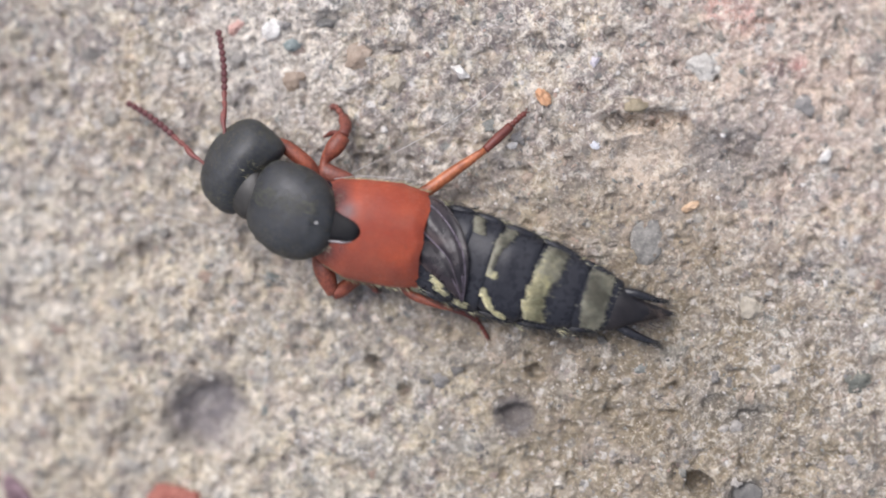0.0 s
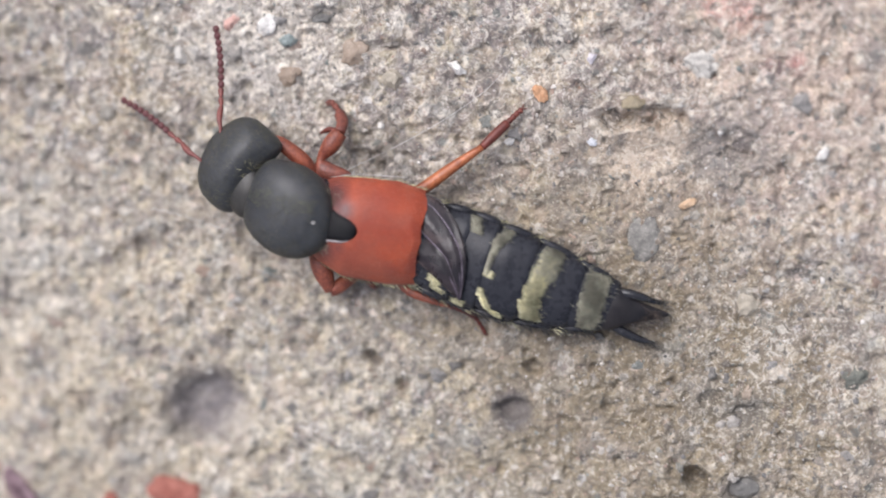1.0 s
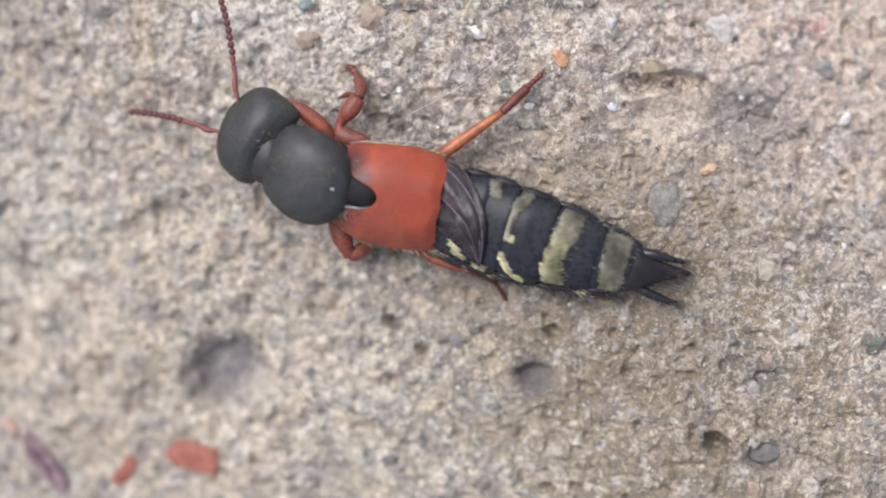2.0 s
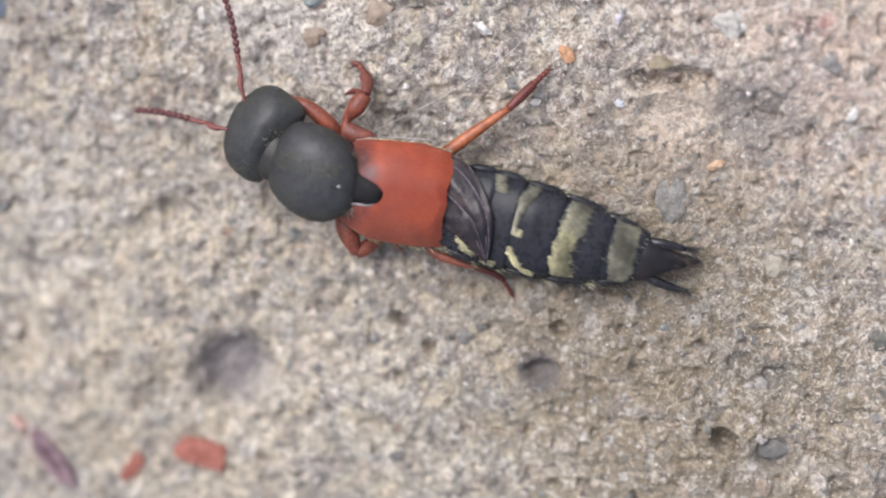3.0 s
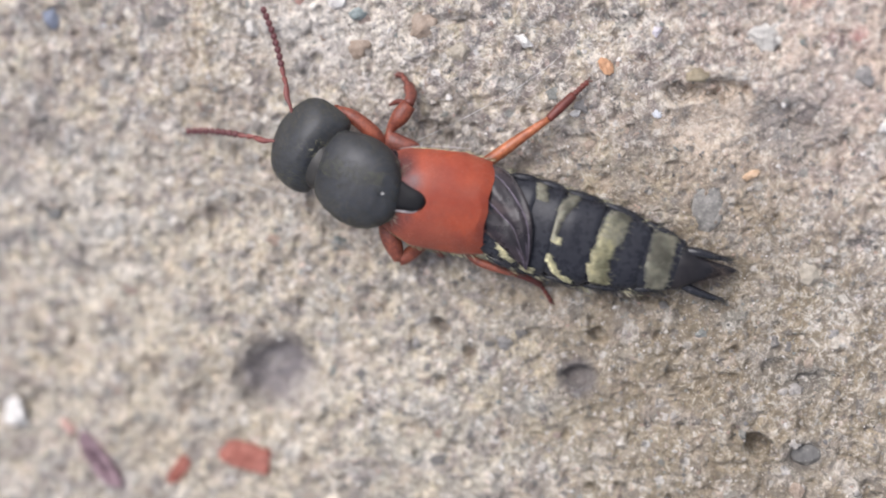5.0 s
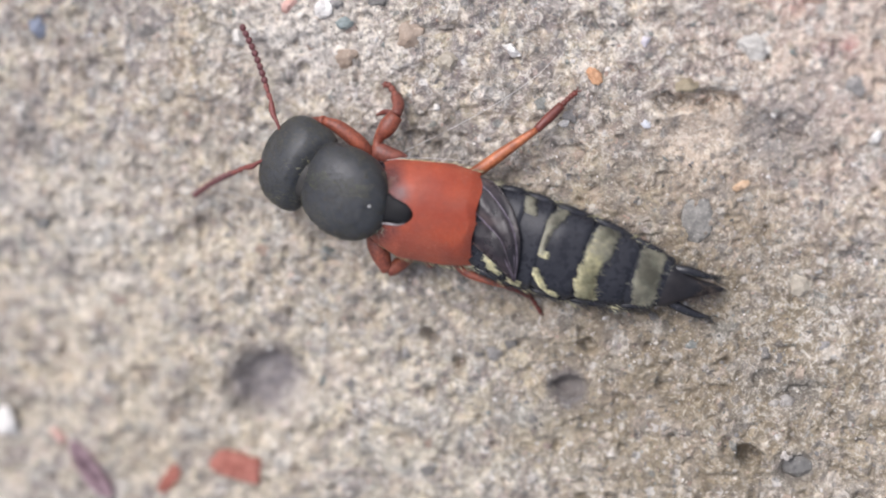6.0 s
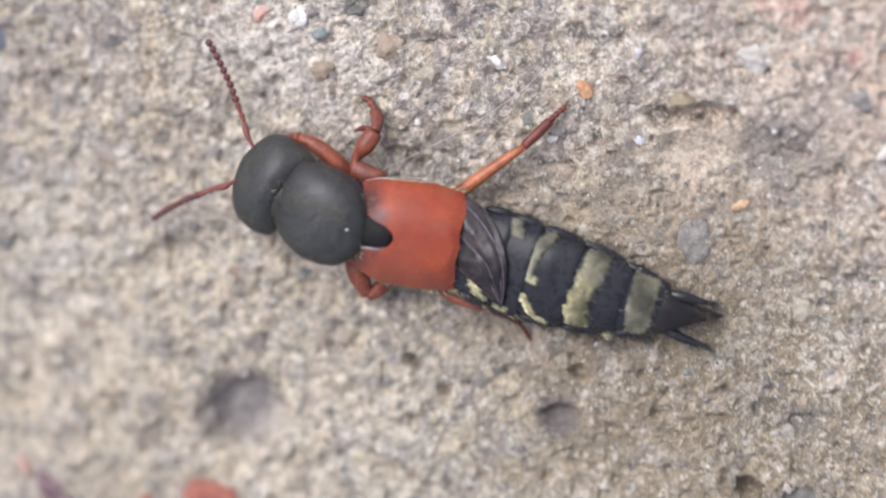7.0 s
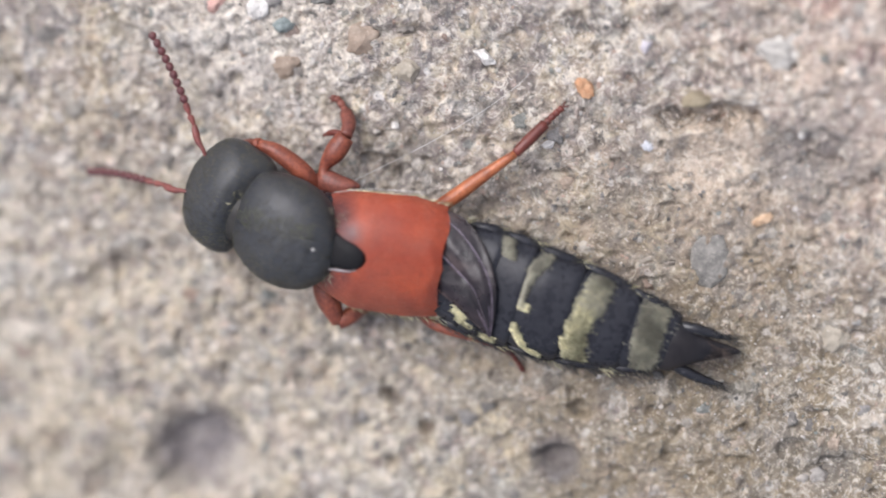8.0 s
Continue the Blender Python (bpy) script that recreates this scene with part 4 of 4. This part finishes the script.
def legs(base):
    """Six legs: each is a thigh with shin, foot joints and bristles under it."""
    plans = [
        # coxa, knee, ankle, toes..., thigh radius, colours
        ([(2.7, -0.9, 1.3), (3.15, -1.5, 1.75), (4.2, -1.95, 1.9), (4.95, -2.03, 1.9)], [(4.95, -2.05, 1.9), (5.6, -1.6, 1.2), (6.0, -1.1, 0.5)], [(6.0, -1.1, 0.5), (6.5, -0.8, 0.2)], 0.29, ORANGE, ORANGE),
        ([(1.6, -1.0, 1.2), (2.35, -1.35, 1.5), (2.62, -1.85, 1.45), (2.42, -2.5, 1.4), (2.24, -3.1, 1.25)], [(2.24, -3.1, 1.25), (2.33, -3.45, 0.85), (2.6, -3.7, 0.45)], [(2.6, -3.7, 0.45), (2.86, -3.88, 0.25), (3.12, -4.05, 0.22), (3.27, -3.95, 0.12)], 0.33, ORANGE, RUST),
        ([(-0.9, -1.1, 1.0), (-1.75, -2.03, 1.15), (-2.62, -3.2, 1.08), (-3.5, -4.36, 0.88)], [(-3.5, -4.36, 0.88), (-3.82, -4.97, 0.66), (-4.14, -5.58, 0.42)], [(-4.14, -5.58, 0.42), (-4.32, -5.95, 0.25), (-4.5, -6.25, 0.12)], 0.225, AMBER, BROWN),
        ([(3.0, 1.3, 1.3), (3.9, 1.5, 1.3), (4.8, 1.2, 1.2)], [(4.8, 1.2, 1.2), (5.3, 0.9, 0.7), (5.6, 0.7, 0.4)], [(5.6, 0.7, 0.4), (6.0, 0.6, 0.2)], 0.3, ORANGE, ORANGE),
        ([(1.8, 1.6, 1.5), (1.22, 2.42, 1.65), (0.62, 3.24, 1.5)], [(0.62, 3.24, 1.5), (0.34, 2.96, 1.3), (-0.05, 2.35, 0.9)], [(-0.05, 2.35, 0.9), (-0.5, 2.5, 0.45), (-0.85, 2.75, 0.15)], 0.4, ORANGE, ORANGE),
        ([(-1.4, 1.5, 1.0), (-2.3, 2.2, 1.1), (-3.3, 2.3, 1.1), (-4.3, 2.28, 1.05)], [(-4.3, 2.28, 1.05), (-4.9, 2.3, 0.85), (-5.3, 2.45, 0.6)], [(-5.3, 2.45, 0.6), (-5.65, 2.8, 0.3), (-5.9, 3.1, 0.1)], 0.17, ORANGE, BROWN),
    ]
    rng = np.random.RandomState(21)
    for thigh, shin, foot, r, m1, m2 in plans:
        n = len(thigh)
        mid = thigh[0] == (1.6, -1.0, 1.2)  # the raised middle leg has a narrow joint after its hip
        swell = [0.95, 0.8, 0.58, 1.12, 0.98] if mid else np.interp(np.linspace(0, 1, n), [0, 0.35, 0.75, 1], [0.8, 1.15, 1.0, 0.6])
        leg = part("leg", tube(thigh, [r * f for f in swell], 14), m1, base, "orange-red bristly leg")
        if mid:
            part("hip", loft([(1.25, -1.55, 1.35, 0.1, 0.1, 0.1), (1.5, -1.5, 1.4, 0.24, 0.26, 0.3), (2.0, -1.42, 1.45, 0.38, 0.32, 0.34), (2.5, -1.42, 1.45, 0.42, 0.3, 0.3), (2.78, -1.45, 1.45, 0.2, 0.15, 0.15), (2.84, -1.45, 1.45, 0.05, 0.05, 0.05)], 4, 18), RUST, leg, "rust-red hip joint")
            part("spur", tube([(2.4, -3.15, 1.15), (2.8, -3.0, 0.95), (3.15, -2.7, 0.5)], [0.09, 0.12, 0.05], 8), BROWN, leg, "dark red-brown spur")
        part("shin", tube(shin, [r * 0.74, r * 0.92, r * 0.84] if m2 is BROWN else [r * 0.66, r * 0.76, r * 0.74], 12), m2, leg)
        rows = spline(foot, 4)
        step, r = max(1, len(rows) // 4), min(r, 0.24)
        for i in range(0, len(rows) - 1, step):
            a, b = rows[i], rows[min(i + step, len(rows) - 1)]
            part("foot_joint", tube([a, a + (b - a) * 0.6, b], [r * 0.46, r * 0.58, r * 0.44], 8, 3), BROWN if m2 is BROWN else RUST, leg)
        end, way = rows[-1], rows[-1] - rows[-2]
        way = way / np.linalg.norm(way)
        side = np.cross(way, (0, 0, 1.0))
        for s in (-1, 1):
            part("claw", tube([end, end + way * 0.15 + side * s * 0.08, end + way * 0.2 + side * s * 0.14 - (0, 0, 0.06)], [0.03, 0.025, 0.006], 6, 3), BROWN, leg)
        path = spline(thigh + shin[1:], 8)[8:]
        roots = [path[rng.randint(len(path))] + rng.normal(size=3) * r * 0.4 for _ in range(110)]
        d = path[-1] - path[0]
        part("bristles", hairs(roots, [d / np.linalg.norm(d) + rng.normal(size=3) * 0.7 for _ in roots], rng.uniform(0.12, 0.3, 110), 0.009, rng, 0.0), SOOT if m2 is BROWN else BROWN, leg, "fine dark bristles")


HEAD_AT, ABDOMEN_AT = (4.6, 0.2, 2.35), (-2.5, 0.05, 1.5)
BEETLE, WING_CASE = beetle()


def head(base):
    """Broad head; its own x runs forwards from the neck."""
    rng = np.random.RandomState(31)
    skull = loft([(-0.52, 0.0, -0.08, 0.05, 0.05, 0.05), (-0.46, 0.0, -0.06, 1.2, 0.42, 0.45), (-0.25, -0.02, -0.02, 1.68, 0.68, 0.65), (0.05, 0.0, 0.0, 1.88, 0.88, 0.8), (0.4, 0.0, 0.02, 1.95, 1.06, 0.95), (0.9, -0.02, 0.0, 1.95, 1.12, 1.0),
                  (1.4, -0.06, -0.08, 1.86, 1.0, 0.9), (1.85, -0.1, -0.2, 1.54, 0.74, 0.7), (2.15, -0.1, -0.3, 1.02, 0.5, 0.5), (2.32, -0.1, -0.36, 0.45, 0.28, 0.3), (2.37, -0.1, -0.38, 0.04, 0.04, 0.05)], 6, 52, 2.3)
    # the hind margin is hollowed out between the temples
    skull = ([(x + 0.36 * max(0.0, 1 - (y / 1.75) ** 2) * np.clip((1.3 - x) / 1.8, 0, 1) ** 1.4, y, z) for x, y, z in skull[0]], skull[1])
    ob = part("head", skull, BLACK, base, "broad dull olive-black head", at_mm(*HEAD_AT, 0, 0, -14.5))
    part("neck_tuft", fur(skull, 44, (-1, 0, 0), 0.35, 0.24, 0.009, rng, lambda p: p[0] < 0.6 and -0.75 < p[1] < 0.1), GOLD, ob, "sparse golden neck hairs")
    for s in (-1, 1):
        part("eye", loft([(0.95, s * 1.62 - 0.08, -0.3, 0.02, 0.02, 0.02), (1.0, s * 1.62 - 0.08, -0.3, 0.18, 0.25, 0.25), (1.25, s * 1.56 - 0.08, -0.3, 0.26, 0.34, 0.34), (1.5, s * 1.42 - 0.08, -0.32, 0.2, 0.26, 0.26), (1.6, s * 1.36 - 0.08, -0.32, 0.02, 0.02, 0.02)], 4, 20), GLOSS, ob, "glossy dark eye")
    part("pubescence", fur(skull, 2800, (1, 0, 0), 0.35, 0.15, 0.0055, rng), DULLGOLD, ob, "short olive-gold hairs")
    return ob


def antenna(base):
    """A feeler of eleven joints along x."""
    ob = part("antenna", tube([(-0.45, 0, -0.1), (0.0, 0, 0.0), (0.3, 0.05, 0), (0.6, 0.03, 0), (0.88, -0.03, 0)], [0.07, 0.075, 0.115, 0.13, 0.09], 12), SCAPE, base, "red-brown beaded antenna")
    part("antenna_joint", tube([(0.86, -0.03, 0), (1.0, -0.02, 0), (1.18, 0, 0), (1.26, 0, 0)], [0.05, 0.09, 0.115, 0.06], 12), SCAPE, ob)
    part("antenna_joint", tube([(1.24, 0, 0), (1.4, 0, 0), (1.6, 0, 0), (1.7, 0, 0)], [0.05, 0.09, 0.12, 0.06], 12), SCAPE, ob)
    bead = mesh_of("antenna_joint", *tube([(0, 0, 0), (0.03, 0, 0), (0.13, 0, 0), (0.24, 0, 0), (0.31, 0, 0)], [0.045, 0.085, 0.14, 0.13, 0.05], 12, 4), FEELER)
    for k in range(9):
        j = new("antenna_joint", bead)
        j.parent = ob
        j.matrix_basis = at_mm(1.68 + 0.305 * k, 0.004 * k * k, 0)
    rng = np.random.RandomState(41)
    roots = [np.array((rng.uniform(0.4, 4.3), 0, 0)) + rng.normal(size=3) * (0, 0.05, 0.05) for _ in range(90)]
    part("bristles", hairs(roots, [(0.8, *rng.normal(size=2)) for _ in roots], rng.uniform(0.15, 0.25, 90), 0.006, rng, 0.0), FEELER, ob, "sparse fine bristles")
    return ob


def back(x):
    """Section of the hind body at x (from its joint): side y, mid z, half width, height."""
    w = np.interp(-x, [0, 1.5, 2.9, 4.5, 6.0, 7.4, 8.3, 8.9, 9.9], [1.85, 2.0, 1.95, 1.88, 1.62, 1.27, 1.02, 0.85, 0.35])
    top = np.interp(-x, [0, 1.5, 3.5, 6.5, 8.5, 9.9], [0.62, 0.82, 0.95, 0.72, 0.45, 0.22])
    mid = np.interp(-x, [0, 3.5, 6.5, 9.9], [0.05, -0.12, -0.4, -0.75])
    side = np.interp(-x, [0, 4, 7, 9.9], [0.0, 0.05, -0.02, -0.25])
    return side, mid, w, top


def on_back(x, v, lift=0.0):
    side, mid, w, top = back(x)
    return np.array((x, side + w * 0.97 * v, mid + top * max(0.0, 1 - abs(v) ** 2.3) ** (1 / 2.3) + lift))


def plate(x0, x1, grow, lift, n=40, cols=14):
    """One dorsal plate: an arched shell that steps up towards its hind edge."""
    rings = []
    for i in range(cols + 1):
        u = i / cols
        x = x0 + (x1 - x0) * u
        side, mid, w, top = back(x)
        k = 1 + grow * (u - 0.5)
        tuck = 0.1 * max(0.0, (u - 0.88) / 0.12) ** 2
        ring = []
        for a in np.linspace(0, 2 * np.pi, n, endpoint=False):
            c, s = np.cos(a), np.sin(a)
            q = (abs(c) ** 2.3 + abs(s) ** 2.3) ** (-1 / 2.3)
            ring.append((x, side + (w * 0.95 * k - tuck) * q * c, mid + ((top * k + lift - tuck) if s > 0 else 0.75 * np.interp(-x, [0, 5, 9.9], [1.1, 0.9, 0.4])) * q * s))
        rings.append(ring)
    return rings_to_shape(rings)


def abdomen(base):
    rng = np.random.RandomState(51)
    core = loft([(0.3, 0, 0, 0.3, 0.2, 0.2), (0, 0, 0, 1.5, 0.6, 0.85), (-2, 0, -0.1, 1.65, 0.7, 0.85), (-4.5, 0.03, -0.25, 1.6, 0.65, 0.75), (-7, 0, -0.5, 1.1, 0.45, 0.45), (-8.6, -0.1, -0.65, 0.6, 0.3, 0.3), (-9, -0.15, -0.7, 0.05, 0.05, 0.05)])
    ob = part("abdomen", core, GLOSS, base, "glossy black hind body with golden hair bands", at_mm(*ABDOMEN_AT))
    spans = [(0.1, -1.75), (-1.55, -2.85), (-2.6, -4.6), (-4.35, -6.7), (-6.45, -8.15)]
    for k, (a, b) in enumerate(spans):
        shell = plate(a, b, 0.085, 0.02)
        piece = part("back_plate", shell, GLOSS, ob, "glossy black arched plate")
        part("pubescence", fur(shell, 700, (-1, 0, 0), 0.2, 0.24, 0.004, rng, lambda p: p[2] > -0.3), SOOT, piece, "fine black hairs")
    tail = loft([(-7.9, -0.02, -0.45, 1.0, 0.42, 0.4), (-8.3, -0.05, -0.48, 0.9, 0.42, 0.38), (-8.8, -0.12, -0.56, 0.62, 0.34, 0.32), (-9.3, -0.24, -0.64, 0.42, 0.25, 0.24), (-9.8, -0.38, -0.72, 0.26, 0.15, 0.14), (-10.25, -0.5, -0.78, 0.1, 0.07, 0.07), (-10.35, -0.52, -0.8, 0.03, 0.03, 0.03)])
    tip = part("tail_tip", tail, UMBER, ob, "tapered black tail end")
    part("pubescence", fur(tail, 420, (-1, 0, 0), 0.25, 0.34, 0.007, rng), SOOT, tip, "black tail hairs")
    for s, pts in ((-1, [(-8.0, -0.75, -0.45), (-8.7, -0.86, -0.45), (-9.3, -0.88, -0.55), (-9.95, -0.86, -0.7)]), (1, [(-8.3, 0.65, -0.6), (-9.0, 0.78, -0.7), (-9.6, 0.83, -0.8), (-10.2, 0.8, -0.9)])):
        st = part("tail_lobe", tube(pts, [0.18, 0.2, 0.15, 0.04], 12), SHINE, ob, "black hairy side lobe")
        path = spline(pts, 8)
        roots = [path[rng.randint(4, len(path))] + rng.normal(size=3) * 0.06 for _ in range(70)]
        part("bristles", hairs(roots, [(-1, s * rng.uniform(-0.15, 0.5), rng.uniform(-0.2, 0.3)) for _ in roots], rng.uniform(0.3, 0.7, 70), 0.014, rng, 0.0), SOOT, st, "black bristles")
    roots = [np.array((rng.uniform(-9.9, -8.6), rng.uniform(-0.6, 0.4), -0.45)) for _ in range(90)]
    part("bristles", hairs(roots, [(-1, rng.uniform(-0.3, 0.3), rng.uniform(-0.1, 0.2)) for _ in roots], rng.uniform(0.3, 0.8, 90), 0.011, rng, 0.0), TAWNY, ob, "dark brown tail bristles")
    # raised side margins, one ridge a segment
    for s in (-1, 1):
        for a, b in [(-0.3, -1.6), (-1.5, -2.85), (-2.7, -4.45), (-4.3, -6.3), (-6.15, -7.8)]:
            mids = []
            for u in (0, 0.3, 0.7, 1):
                x = a + (b - a) * u
                side, mid, w, top = back(x)
                mids.append((x, side + s * (w - 0.1), mid + 0.1 + 0.08 * math.sin(u * 3.1)))
            part("side_ridge", tube(mids, [0.06, 0.17, 0.18, 0.06] if s < 0 else [0.06, 0.13, 0.14, 0.06], 10, 4, 0.9), GLOSS, ob, "raised black side margin")
            roots = [np.array(mids[rng.randint(1, 3)]) + rng.normal(size=3) * (0.22, 0.1, 0.08) for _ in range(170)]
            part("bristles", hairs(roots, [(-1, s * rng.uniform(0, 0.6), rng.uniform(0, 0.4)) for _ in roots], rng.uniform(0.16, 0.38, 170), 0.011, rng, 0.0), SOOT, ob, "black bristles")
            end = np.array(mids[0])
            roots = [end + rng.normal(size=3) * (0.2, 0.1, 0.08) for _ in range(45)]
            part("hair_tuft", hairs(roots, [(-1, s * rng.uniform(-0.3, 0.4), rng.uniform(0, 0.3)) for _ in roots], rng.uniform(0.2, 0.4, 45), 0.011, rng, 0.0), GOLD, ob, "grey-gold hair tuft")

    # bands of golden hair; each row: along, across (from -1 to 1), size, number
    def band(spots, label, material):
        roots, ways, lens = [], [], []
        for x, v, dx, dv, slant, count in spots:
            for _ in range(int(1.9 * count)):
                p, q = (rng.triangular(-0.85, -0.1, 1.25) if rng.rand() < 0.96 else rng.normal() * 0.55), rng.uniform(-1.1, 1.1)
                roots.append(on_back(x + p * dx + slant * q * dv, np.clip(v + q * dv, -0.98, 0.98), 0.022))
                ways.append((-1, rng.uniform(-0.3, 0.3) + 0.2 * v, 0.06))
                lens.append(rng.uniform(0.12, 0.24) + (0.1 if rng.rand() < 0.1 else 0.0))
        part("hair_band", hairs(roots, ways, lens, 0.0085, rng, 0.02), material, ob, label)

    band([(-3.1, -0.85, 0.22, 0.09, 1.0, 240), (-2.95, -0.68, 0.26, 0.12, 0.8, 330), (-2.82, -0.42, 0.18, 0.2, 0.3, 300), (-2.8, -0.1, 0.12, 0.16, -0.2, 110)], "narrow band of olive-grey hair", PALEHAIR)
    band([(-2.98, 0.06, 0.2, 0.07, 0, 110), (-2.85, 0.5, 0.13, 0.09, -0.6, 150), (-3.12, 0.68, 0.16, 0.15, -1.5, 300), (-3.7, 0.88, 0.25, 0.06, -2, 90)], "broken band of golden hair", GOLD)
    band([(-5.2, -0.74, 0.44, 0.17, 0.1, 800), (-5.18, -0.42, 0.44, 0.2, 0.4, 800), (-5.18, -0.55, 0.38, 0.36, 0.2, 300)], "broad band of olive-grey hair", PALEHAIR)
    band([(-5.05, -0.5, 0.4, 0.32, 0.3, 250), (-4.98, -0.05, 0.36, 0.22, 0.2, 1100), (-4.93, 0.25, 0.34, 0.2, -0.6, 1300), (-5.02, 0.6, 0.42, 0.2, -0.8, 1000)], "broad band of golden hair", GOLD)
    band([(-7.25, -0.68, 0.5, 0.26, 0.0, 1100), (-7.3, -0.15, 0.5, 0.3, 0.0, 1100), (-7.35, 0.35, 0.48, 0.25, -0.3, 900), (-7.35, 0.7, 0.4, 0.16, -0.3, 300)], "pale band of grey-gold hair", PALEHAIR)
    band([(-1.0, 0.69, 0.22, 0.12, 0, 160), (-0.75, 0.62, 0.15, 0.08, 0, 60), (-1.3, 0.8, 0.2, 0.06, 0, 60), (-2.1, 0.9, 0.3, 0.06, 0, 90)], "tufts of golden hair", GOLD)
    band([(-1.85, -0.8, 0.25, 0.14, -0.8, 260)], "tuft of grey-gold hair", PALEHAIR)
    return ob


HEAD = head(BEETLE)
ANTENNA_RIGHT = antenna(BEETLE)
ANTENNA_LEFT = antenna(BEETLE)
ABDOMEN = abdomen(BEETLE)

# The lens keeps its focus on the beetle's back.
cam.data.dof.use_dof = True
cam.data.dof.focus_object = WING_CASE
cam.data.dof.aperture_fstop = 15.0


larger_grains()


def motions():
    """The beetle stands; its head, feelers and hind body move."""
    # seconds, forward, left, turn
    walk(HEAD, [(t, at_mm(HEAD_AT[0] + x, HEAD_AT[1] + y, HEAD_AT[2], 0, 0, -14.5 + turn)) for t, x, y, turn in [
        (0, 0.38, -0.59, -5.6), (0.5, 0.36, -0.58, -5.5), (1.0, 0.35, -0.58, -5.3), (1.5, 0.31, -0.57, -5.2), (2.0, 0.28, -0.41, -2.7), (2.75, 0.25, -0.38, -2.0), (3.5, 0.23, -0.36, -1.6),
        (4.0, 0.25, -0.37, -1.9), (4.5, 0.23, -0.35, -1.5), (5.2, 0.18, -0.25, 0.0), (6.0, 0.08, -0.05, 1.0), (6.5, 0.02, 0.0, 0.3), (7.0, 0, 0, 0), (7.5, 0.03, -0.03, 0.7), (8.0, 0.06, -0.05, 0.2)]])
    # seconds, base x, y, turn, pitch
    for ob, rows in ((ANTENNA_RIGHT, [(0, 6.84, -1.92, -66.5, -22.6), (0.5, 6.83, -1.92, -67.5, -23.4), (1.0, 6.84, -1.91, -67.5, -22.9), (1.5, 6.8, -1.91, -70, -18), (2.0, 6.85, -1.75, -62, -15), (2.75, 6.85, -1.7, -61.5, -15),
                                      (3.5, 6.85, -1.66, -60.5, -15), (4.0, 6.88, -1.68, -60, -15), (4.5, 6.85, -1.69, -58.5, -15), (5.2, 6.82, -1.6, -55, -16), (6.0, 6.75, -1.44, -51.5, -15), (6.5, 6.64, -1.34, -49.8, -8),
                                      (7.0, 6.61, -1.32, -50.8, -8), (7.5, 6.7, -1.4, -49.5, -13), (8.0, 6.71, -1.34, -49.7, -9)]),
                     (ANTENNA_LEFT, [(0, 7.49, -0.39, -19, -19.7), (0.5, 7.44, -0.4, -18.3, -19.2), (1.0, 7.46, -0.41, -18, -18.6), (1.5, 7.34, -0.38, -15.5, -22), (2.0, 7.29, -0.09, 6, -19.8), (2.75, 7.26, -0.08, 6.5, -19),
                                     (3.5, 7.24, -0.06, 7, -18.4), (4.0, 7.28, -0.12, 7.5, -17), (4.5, 7.22, -0.06, 8, -19), (5.2, 7.15, 0.1, 14.5, -21), (5.8, 7.05, 0.35, 33, -26), (6.0, 7.02, 0.46, 41, -27.5), (6.5, 6.99, 0.47, 39, -22.1),
                                     (7.0, 6.95, 0.46, 39.5, -18.1), (7.5, 6.98, 0.45, 28.5, -21.9), (8.0, 7.03, 0.32, 10, -23.3)])):
        walk(ob, [(t, at_mm(x, y, 2.4, 0, -pitch, turn)) for t, x, y, turn, pitch in rows])
    # seconds, turn, pitch of the hind body
    walk(ABDOMEN, [(t, at_mm(*ABDOMEN_AT, 0, pitch, turn)) for t, turn, pitch in [
        (0, -0.3, 0), (0.5, -0.7, 0), (1.0, -1.2, 0), (1.5, -0.4, 0), (2.0, 0.4, 0), (2.75, 1.8, 0), (3.5, 3.2, 0), (4.0, 2.8, 0), (4.5, 2.8, 0), (5.2, 1.6, 0), (6.0, 0.3, 0), (6.5, -0.4, 0), (7.0, 0, 0), (7.5, -2.0, 0), (8.0, -1.2, 0)]])


motions()
